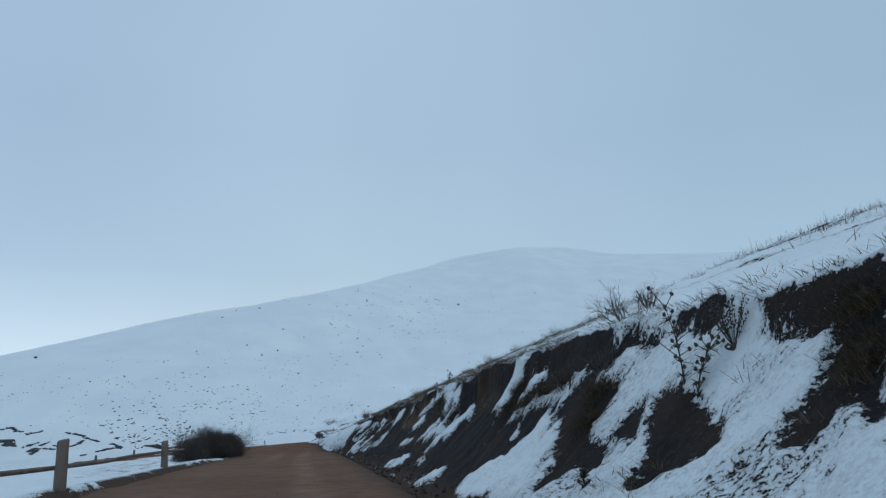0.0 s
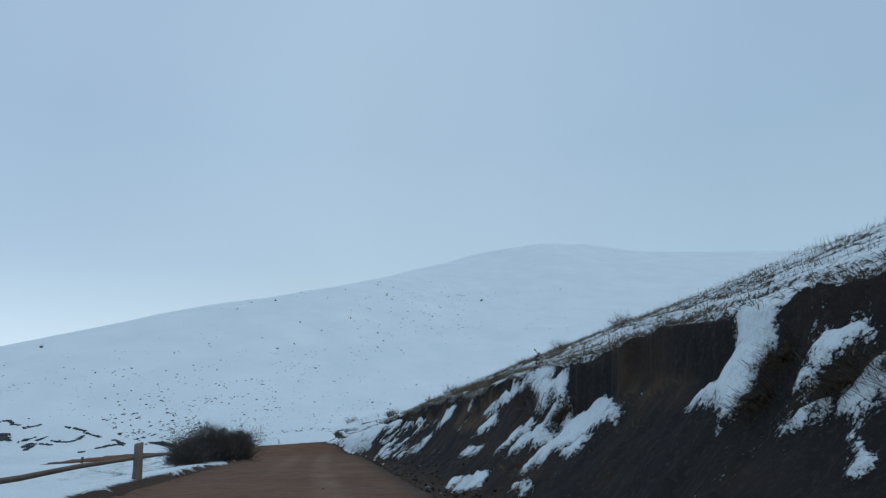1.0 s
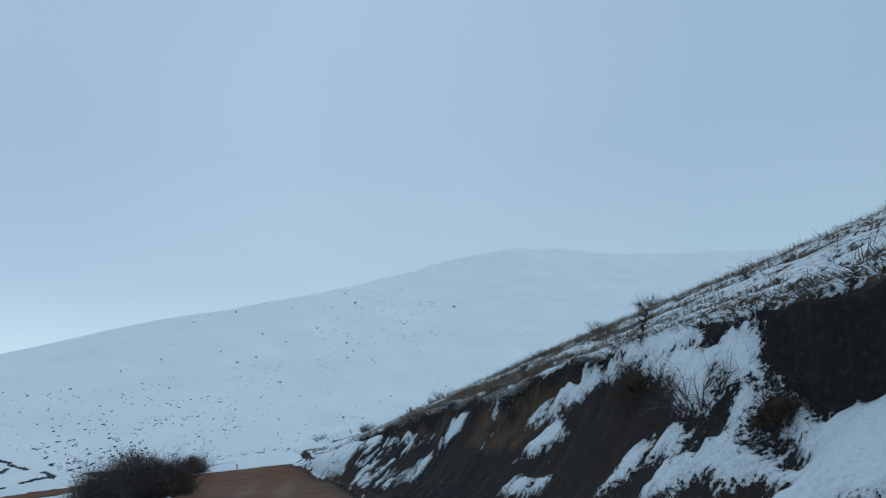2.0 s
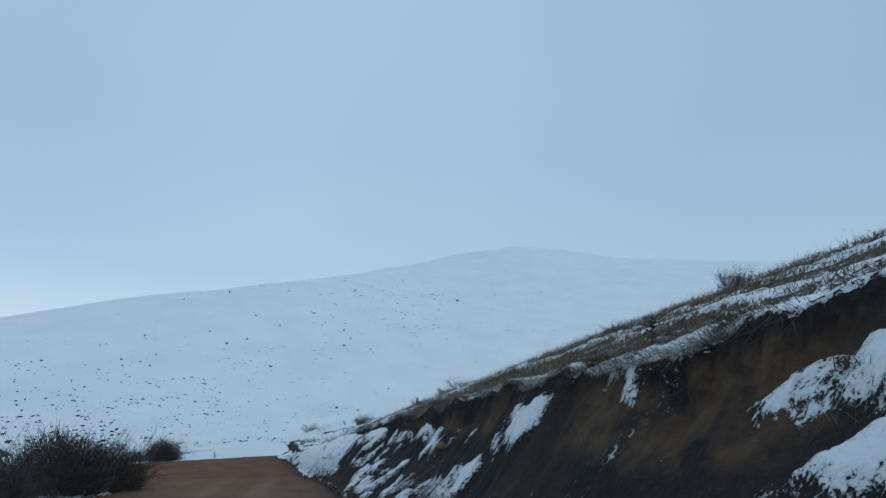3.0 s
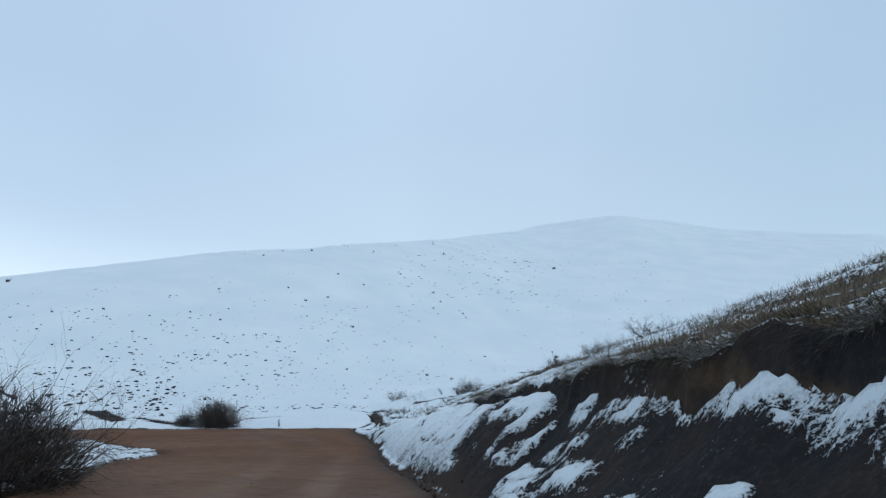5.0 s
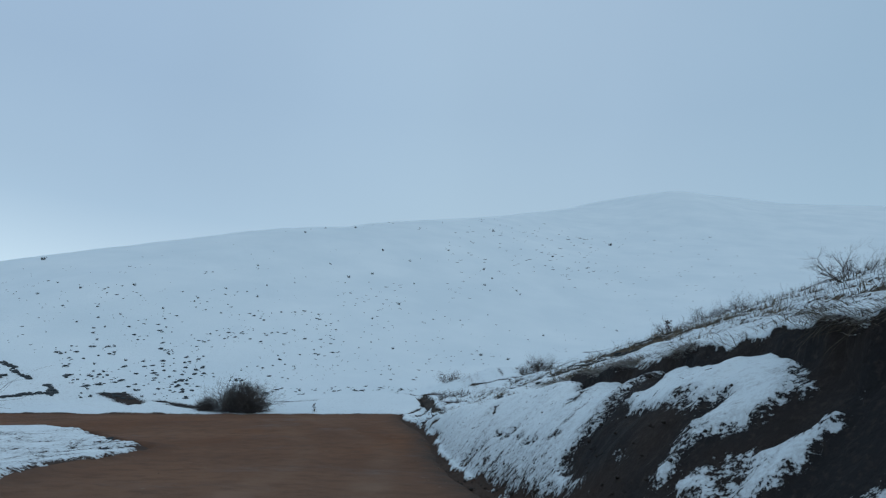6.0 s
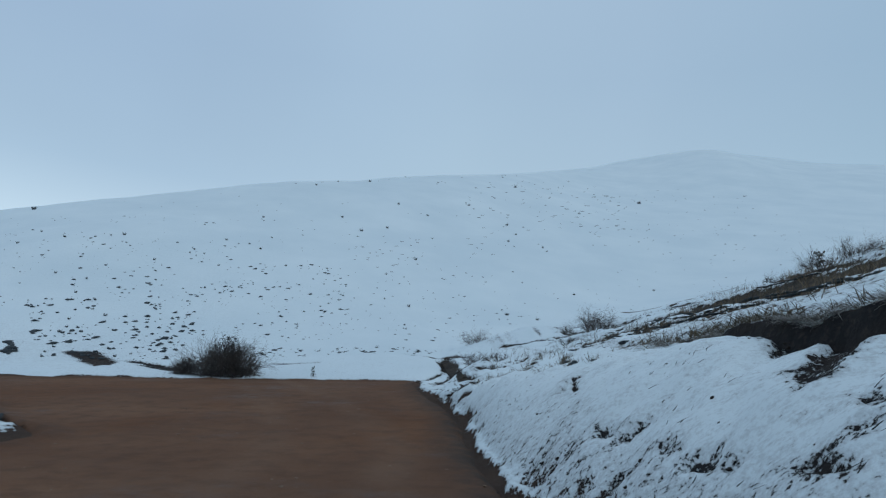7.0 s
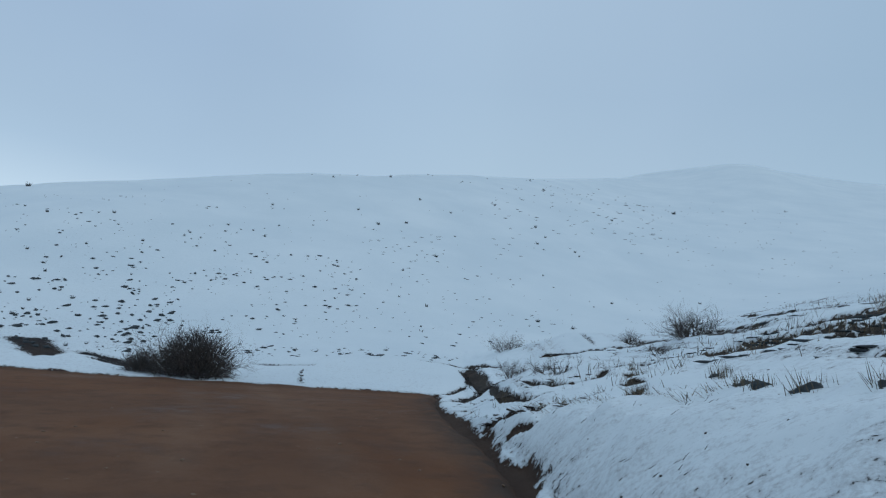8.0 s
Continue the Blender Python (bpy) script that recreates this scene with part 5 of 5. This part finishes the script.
# ---- scattered growth and stones on the far hill ----
def lumps_at(name, label, x, y, wide, long, seed, mat):
    """Many low clods half sunk in the snow, one mesh: each has its own width and length."""
    rng = np.random.default_rng(seed)
    shapes = [ball(0.5, rng, (1.0, 0.7, 0.55), 0.42, 4, 8) for _ in range(8)]
    u, d = to_ud(x, y)
    z = land(x, y) + 0.075 * ((np.abs(d) < 14) & (u < 90))
    pieces = []
    for i in range(len(x)):
        v, f = shapes[i % 8]
        a = rng.normal(0, 0.35)
        r = np.array([[math.cos(a), -math.sin(a), 0], [math.sin(a), math.cos(a), 0], [0, 0, 1]])
        v = (v * np.array([long[i], wide[i] * 0.9, wide[i] * rng.uniform(0.6, 1.0)])) @ r.T
        v[:, 2] += 0.42 * v[:, 1]
        pieces.append((v + np.array([x[i], y[i], z[i] + wide[i] * 0.12]), f))
    return tagged(new(name, mesh_of(name, *join(pieces), mat)), label, "clods", kind="stuff")


def ledge_rows(label, rows, seed, wide, mat):
    """Low broken ridges of sod along lines given by their corners' u and d, one mesh."""
    rng = np.random.default_rng(seed)
    shapes = [ball(0.5, rng, (1.0, 0.8, 0.6), 0.40, 4, 8) for _ in range(8)]
    pieces = []
    for row in rows:
        for (u0, d0), (u1, d1) in zip(row, row[1:]):
            way = math.hypot(u1 - u0, d1 - d0)
            n = max(2, int(way / 0.13))
            t = (np.arange(n) + rng.uniform(0, 1, n)) / n
            u = u0 + (u1 - u0) * t
            d = d0 + (d1 - d0) * t + 0.10 * (fbm(u * 0.9, u * 0 + d0, 113, 3) - 0.5)
            keep = fbm(u * 0.8, u * 0 + d0 * 3, 114, 2) > 0.36
            x, y = to_xy(u, d)
            z = land(x, y) + 0.06
            ex, ey = to_xy(u1, d1)
            sx, sy = to_xy(u0, d0)
            a = math.atan2(ey - sy, ex - sx)
            for i in np.flatnonzero(keep):
                v, f = shapes[int(rng.integers(8))]
                w = wide * rng.uniform(0.5, 1.3)
                b = a + rng.normal(0, 0.12)
                r = np.array([[math.cos(b), -math.sin(b), 0], [math.sin(b), math.cos(b), 0], [0, 0, 1]])
                v = (v * np.array([rng.uniform(0.12, 0.42), w, w * 0.7])) @ r.T
                pieces.append((v + np.array([x[i], y[i], z[i]]), f))
    return tagged(new("sod_ridges", mesh_of("sod_ridges", *join(pieces), mat)), label, "sod", kind="stuff")


def field(rng, corners, n, patchy=0.0, seed=0):
    """Random places in a four-cornered field given by its corners' x and y."""
    a, b = rng.uniform(0, 1, n), rng.uniform(0, 1, n)
    c = np.array(corners, float)
    p = (c[0] * ((1 - a) * (1 - b))[:, None] + c[1] * (a * (1 - b))[:, None] + c[2] * (a * b)[:, None] + c[3] * ((1 - a) * b)[:, None])
    if patchy:
        p = p[fbm(p[:, 0] * 0.35, p[:, 1] * 0.35, seed, 3) > patchy]
    return p[:, 0], p[:, 1]


def hill_growth():
    rng = np.random.default_rng(21)
    # stony ground at the hill's foot, thinning out upwards
    sets = [(field(rng, ((-40, 76.5), (-31.5, 80.5), (-24, 71.5), (-31, 68.5)), 330, 0.38, 101), (0.05, 0.30), 1.2),
            (field(rng, ((-44, 84), (-35, 92), (-29, 81), (-37, 76.5)), 170, 0.36, 103), (0.04, 0.22), 1.3),
            (field(rng, ((-34, 88), (-26, 94), (-20.5, 78), (-27, 75.5)), 200, 0.30, 105), (0.04, 0.24), 1.3),
            (field(rng, ((-26, 78), (-14, 81), (-10, 93), (-23, 96)), 90, 0.36, 106), (0.05, 0.13), 1.6),
            (field(rng, ((-25, 73.7), (-15, 74.4), (-14.5, 76.6), (-24.5, 75.6)), 80, 0.36, 108), (0.04, 0.17), 1.8),
            (field(rng, ((-64, 78), (-42, 106), (-8, 102), (-13, 78)), 210, 0.40, 115), (0.03, 0.16), 1.5),
            (field(rng, ((-62, 92), (-44, 88), (-39, 74), (-58, 72)), 150, 0.45, 107), (0.06, 0.2), 1.3)]
    x = np.concatenate([p[0] for p, _, _ in sets])
    y = np.concatenate([p[1] for p, _, _ in sets])
    wide = np.concatenate([a + (b - a) * rng.uniform(0, 1, len(p[0])) ** 2.6 for p, (a, b), _ in sets])
    long = wide * np.concatenate([np.full(len(p[0]), k) for p, _, k in sets]) * rng.uniform(0.8, 1.3, len(x))
    lumps_at("sod_clumps", "dark clods and stones showing through snow at the hill's foot", x, y, wide, long, 22, M_GREY)
    # broken ledges of soil in the hollow: runs of clods along x and y of the two ends
    x, y = [], []
    for x0, y0, x1, y1 in LEDGES:
        n = max(2, int(math.hypot(x1 - x0, y1 - y0) / 0.16))
        t = (np.arange(n) + rng.uniform(0, 1, n)) / n
        x.extend(x0 + (x1 - x0) * t + rng.normal(0, 0.05, n))
        y.extend(y0 + (y1 - y0) * t + rng.normal(0, 0.06, n))
    px, py = field(rng, ((-49.5, 72.4), (-45.0, 70.6), (-43.6, 68.4), (-48.5, 69.0)), 420, 0.36, 112)
    x, y = np.concatenate([x, px]), np.concatenate([y, py])
    wide = rng.uniform(0.14, 0.34, len(x))
    lumps_at("soil_ledges", "broken ledges of dark grey soil showing through snow", x, y, wide, wide * rng.uniform(1.2, 2.4, len(x)), 25, M_GREY)
    # short lines of dead grass high on the slope
    sets = [field(rng, ((-26, 139), (2, 190), (1, 124), (-19, 105)), 105, 0.40, 109), field(rng, ((-30, 104), (-24, 112), (-20, 96), (-26, 92)), 34)]
    x, y = np.concatenate([p[0] for p in sets]), np.concatenate([p[1] for p in sets])
    far = (y - 48.0) / 1134.0
    lumps_at("grass_lines", "short dark lines of dead grass across the snowy slope", x, y, far * rng.uniform(1.0, 2.2, len(x)), far * rng.uniform(4, 12, len(x)), 23, M_SLATE)
    # specks all over
    x, y = rng.uniform(-75, 30, 2600), rng.uniform(76, 190, 2600)
    w = -0.885 * (x + 41.0) + 0.466 * (y - 131.0)
    keep = (rng.uniform(0, 1, 2600) < 0.12 + 0.20 * smooth(115, 90, y) + 0.28 * smooth(0.46, 0.6, fbm(x * 0.05, y * 0.05, 111, 3))) & (w < 2) & (x < 12 + 0.1 * y) & (y > 84 + 0.35 * (x + 20))
    x, y = x[keep], y[keep]
    far = (y - 48.0) / 1134.0
    lumps_at("sod_specks", "small dark specks of sod scattered over the snowy hill", x, y, far * rng.uniform(0.8, 2.2, len(x)), far * rng.uniform(1.2, 4.5, len(x)), 24, M_GREY)


LEDGES = [
    (-48.6, 73.3, -47.7, 73.9), (-47.7, 73.9, -46.5, 73.0), (-46.5, 73.0, -45.8, 73.0), (-45.1, 72.3, -43.8, 73.1),
    (-41.2, 73.1, -39.0, 72.4), (-39.0, 72.4, -37.9, 71.6), (-37.9, 71.6, -36.5, 71.2), (-40.0, 69.2, -38.5, 69.1), (-38.5, 69.1, -38.0, 70.1), (-38.0, 70.1, -38.2, 71.2),
    (-34.6, 67.2, -34.0, 68.8), (-34.0, 68.8, -33.2, 69.2), (-35.0, 70.6, -33.8, 69.8), (-33.8, 69.8, -32.9, 68.7),
    (-41.0, 66.6, -41.4, 68.0), (-41.4, 68.0, -39.3, 68.2), (-42.7, 68.3, -42.2, 69.8), (-41.4, 69.0, -41.2, 70.3), (-40.3, 65.9, -40.7, 67.5), (-35.1, 65.3, -35.0, 66.2),
]
hill_growth()
TERRACE_RUNS = [
    [(62.0, 3.62), (60.4, 4.54), (59.2, 5.03), (57.0, 5.5), (53.0, 5.9)], [(60.6, 3.77), (59.0, 4.5), (58.1, 5.1), (55.0, 5.3)], [(58.9, 3.48), (57.8, 4.25), (57.3, 4.74), (54.5, 4.9), (51.0, 5.5)],
    [(72.4, 3.27), (70.8, 4.77), (68.2, 5.52)], [(77.6, 10.91), (70.4, 10.68), (66.8, 11.11)], [(56.3, 3.52), (56.0, 3.9)], [(62.5, 5.9), (60.5, 6.4), (57.5, 6.9), (53.5, 7.2)], [(64.0, 7.4), (60.0, 7.7), (56.0, 8.3)],
]
MUD_WEB = [
    [(76.0, -0.51), (73.3, 1.08), (72.4, 2.27)], [(73.4, 0.66), (66.6, 1.26), (62.2, 1.55), (62.3, 2.4), (61.4, 2.84)], [(69.6, 0.27), (63.5, 0.94), (60.9, 1.36)],
    [(60.6, 0.86), (59.2, 1.32), (58.9, 2.07)], [(75.7, -0.02), (72.6, 0.66), (66.4, 1.12)], [(60.8, 0.6), (59.1, 1.23)], [(64.2, 0.23), (67.8, 0.9)],
]
ledge_rows("low dark sod ridges along the snowy terraces", TERRACE_RUNS, 26, 0.09, M_GREY)
ledge_rows("thin dark ridges of mud showing through snow", MUD_WEB, 27, 0.06, M_CLOD)
# single tufts: x, y and width
TUFTS_WEST = [(-61.0, 97.6, 0.88), (-42.3, 87.2, 0.44), (-42.9, 86.5, 0.25), (-45.6, 85.0, 0.4), (-49.3, 86.7, 0.27), (-48.4, 83.7, 0.35), (-41.1, 79.7, 0.3), (-38.0, 78.1, 0.32), (-34.2, 76.2, 0.33), (-36.7, 77.4, 0.2), (-35.5, 76.7, 0.27), (-38.9, 103.0, 0.42), (-35.0, 93.5, 0.3), (-34.7, 96.9, 0.32), (-33.6, 92.8, 0.4), (-41.9, 122.9, 0.55), (-37.9, 133.7, 0.69), (-29.3, 106.0, 0.59), (-27.7, 109.9, 0.5), (-32.9, 109.7, 0.45), (-29.4, 120.1, 0.58), (-25.1, 118.3, 0.49), (-22.6, 110.1, 0.31), (-22.1, 101.0, 0.53), (-23.0, 94.6, 0.33)]
TUFTS_EAST = [(-24.3, 80.4, 0.43), (-25.0, 80.5, 0.25), (-22.8, 84.5, 0.31), (-18.1, 82.8, 0.39), (-19.3, 88.2, 0.37), (-21.8, 79.5, 0.2), (-24.9, 78.1, 0.2), (-26.5, 84.3, 0.28), (-21.2, 88.4, 0.21), (-17.8, 76.0, 0.27), (-17.4, 74.0, 0.23), (-20.9, 163.8, 0.56), (-17.6, 154.6, 0.72), (-21.7, 128.2, 0.55), (5.2, 168.6, 1.15), (-6.5, 143.5, 0.64), (-15.9, 123.4, 0.58), (-14.9, 116.0, 0.52), (-14.4, 120.0, 0.48), (-11.0, 117.1, 0.46), (-10.5, 115.8, 0.32), (-13.3, 104.6, 0.27), (-7.5, 102.7, 0.37), (0.3, 109.0, 0.41), (-46.3, 142.4, 0.6)]
TUFTS_NEAR = [(-12.6, 92.2, 0.48), (-10.3, 92.2, 0.39), (-13.0, 90.6, 0.21), (-10.4, 74.1, 0.16), (-33.9, 87.1, 0.27), (-36.8, 92.8, 0.36), (-36.8, 87.7, 0.28), (-36.0, 88.4, 0.23), (-37.7, 84.8, 0.32), (-28.7, 140.2, 0.45), (-41.8, 130.6, 0.43), (-34.6, 80.5, 0.2), (-32.7, 78.9, 0.23), (-33.2, 81.9, 0.2), (-30.8, 82.4, 0.28), (-39.5, 82.2, 0.26), (-40.5, 85.7, 0.24), (-34.3, 73.1, 0.35), (-34.7, 74.0, 0.28), (-35.5, 75.0, 0.26), (-34.2, 72.1, 0.27), (-28.8, 70.4, 0.27), (-28.5, 71.1, 0.27), (-28.3, 71.4, 0.24)]


def hill_tuft(x, y, w, seed):
    """A stubby dead tuft: a low clod of roots and a spray of stiff dark stems."""
    rng = np.random.default_rng(seed)
    ob = thing("hill_tuft", (x, y, height(x, y)), "small dark dead tuft alone on the snowy hillside", "tuft", "tufts on the far hill")
    part("root_clod", ball(w * 0.27, rng, (1.25, 0.9, 0.6), 0.35, 5, 9), M_GREY, ob)
    n = 26
    ang, up = rng.uniform(0, 6.28, n), rng.uniform(0.35, 1.1, n)
    base = np.stack([np.cos(ang), np.sin(ang), np.zeros(n)], 1) * rng.uniform(0, 0.25 * w, n)[:, None]
    tip = base + np.stack([np.cos(ang) * 0.45, np.sin(ang) * 0.45, up], 1) * (w * rng.uniform(0.3, 0.62, n))[:, None]
    part("dead_stems", tubes(np.concatenate([base, tip, np.full((n, 1), w * 0.035), np.full((n, 1), w * 0.012)], 1), 3), M_SLATE, ob)


for k, (x, y, w) in enumerate(TUFTS_WEST + TUFTS_EAST + TUFTS_NEAR):
    hill_tuft(x, y, 0.85 * w, 700 + k)


# ---- stones and clods ----
def boulder(u, d, r, seed, mat, label, squash=(1.0, 0.8, 0.8)):
    rng = np.random.default_rng(seed)
    ob = new("stone", mesh_of("stone", *ball(r, rng, squash, 0.20, 6, 9), mat, False))
    ob.matrix_world = pose(*spot(u, d, r * 0.25), float(rng.uniform(-25, 25)), float(rng.uniform(-25, 25)), float(rng.uniform(0, 360)))
    return tagged(ob, label, "stone", "stones in the cut")


boulder(34.1, 3.60, 0.115, 501, M_TAN, "tan boulder half buried in the earth cut", (1.0, 0.85, 0.75))
boulder(33.65, 3.84, 0.055, 502, M_TAN, "small tan stone half buried in the earth cut", (1.0, 0.7, 0.8))
boulder(33.89, 3.91, 0.04, 503, M_TAN, "small tan stone half buried in the earth cut", (1.0, 0.8, 0.7))
boulder(34.08, 3.45, 0.03, 504, M_TAN, "small tan stone half buried in the earth cut", (1.0, 0.8, 0.7))
boulder(56.9, -7.9, 0.13, 505, M_GREY, "dark stone lying on the roadside snow", (1, 0.9, 0.8))
boulder(53.6, -6.5, 0.09, 506, M_GREY, "dark stone lying on the roadside snow", (1, 0.9, 0.8))


def scatter(name, label, u, d, size, mat, seed, lift=0.0, squash=(1, 0.9, 0.7), category="stones", level=None):
    rng = np.random.default_rng(seed)
    lumps = [ball(1.0, rng, squash, 0.35, 4, 6) for _ in range(8)]
    x, y = to_xy(u, d)
    z = land(x, y) if level is None else level
    pieces = []
    for i in range(len(u)):
        v, f = lumps[i % 8]
        a = rng.uniform(0, 6.28)
        r = np.array([[math.cos(a), -math.sin(a), 0], [math.sin(a), math.cos(a), 0], [0, 0, 1]])
        pieces.append((v @ r.T * size[i] + np.array([x[i], y[i], z[i] + lift + size[i] * 0.2]), f))
    return tagged(new(name, mesh_of(name, *join(pieces), mat)), label, category, kind="stuff")


rng = np.random.default_rng(33)
n = 1400
u = rng.uniform(2, 52, n)
scatter("earth_clods", "dark clods fallen along the foot of the cut", u, right_edge(u) + np.abs(rng.normal(0.0, 0.45, n)) - 0.15, 0.008 + 0.035 * rng.uniform(0, 1, n) ** 3, M_CLOD, 34, 0.02)
n = 700
u, d = rng.uniform(6, 68, n), rng.uniform(-5.5, 1.6, n)
ok = road_depth(u, d) > 0.15
scatter("road_gravel", "small pale stones strewn over the dirt road", u[ok], d[ok], rng.uniform(0.008, 0.03, n)[ok], M_TAN, 35, 0.0, (1, 0.9, 0.5), level=road_level(u[ok], d[ok]) + 0.01)
# rimed clumps of turf and snow that hang over the edge
n = 420
u = rng.uniform(25, 51, n)
u = u[vnoise(u * 1.5, u * 0, 93) > 0.42]
scatter("snow_clumps", "drooping lumps of snow on the overhanging turf", u, lip_of(u) + rng.uniform(-0.03, 0.16, len(u)), rng.uniform(0.012, 0.03, len(u)), M_SNOW, 38, 0.0, (1.3, 1.1, 0.4), "snow")
# lumps of snow caught on the turf edge
n = 900
u = rng.uniform(2, 56, n)
keep = vnoise(u * 0.9, u * 0, 111) > 0.42
u = u[keep]
scatter("snow_clumps", "lumps of snow caught on the turf edge", u, lip_of(u) + rng.uniform(0.07, 0.45, len(u)), rng.uniform(0.010, 0.028, len(u)), M_SNOW, 36, 0.05, (1.2, 1.0, 0.6), "snow")
n = 300
u, d = rng.uniform(44, 60, n), rng.uniform(0.9, 3.6, n)
ok = d > right_edge(u) + 0.25
scatter("earth_clods", "dark clods showing through the snow on the bank", u[ok], d[ok], rng.uniform(0.008, 0.03, n)[ok], M_CLOD, 37, 0.05)
for k, (uu, dd, r) in enumerate(((57.3, 3.01, 0.09), (57.0, 2.9, 0.07), (56.1, 2.7, 0.10), (55.6, 2.66, 0.11), (54.8, 2.6, 0.12), (54.3, 2.8, 0.09), (61.0, 3.1, 0.08), (59.6, 2.8, 0.07), (57.9, 2.33, 0.06))):
    r2 = np.random.default_rng(600 + k)
    ob = thing("sod_clump", spot(uu, dd), "dark sod clump breaking through the bank's snow", "sod", "sod clumps")
    part("clod", ball(r, r2, (1.2, 1, 0.8), 0.4, 7, 10), M_GREY, ob)
    base = r2.normal(0, r * 0.6, (60, 3)) * np.array([1, 1, 0.3])
    part("grass_tuft", blades(base, base + np.stack([r2.normal(-0.03, 0.05, 60), r2.normal(0, 0.05, 60), r2.uniform(0.08, 0.22, 60)], 1), np.full(60, 0.007), np.zeros((60, 3)), r2), M_OLIVE, ob)
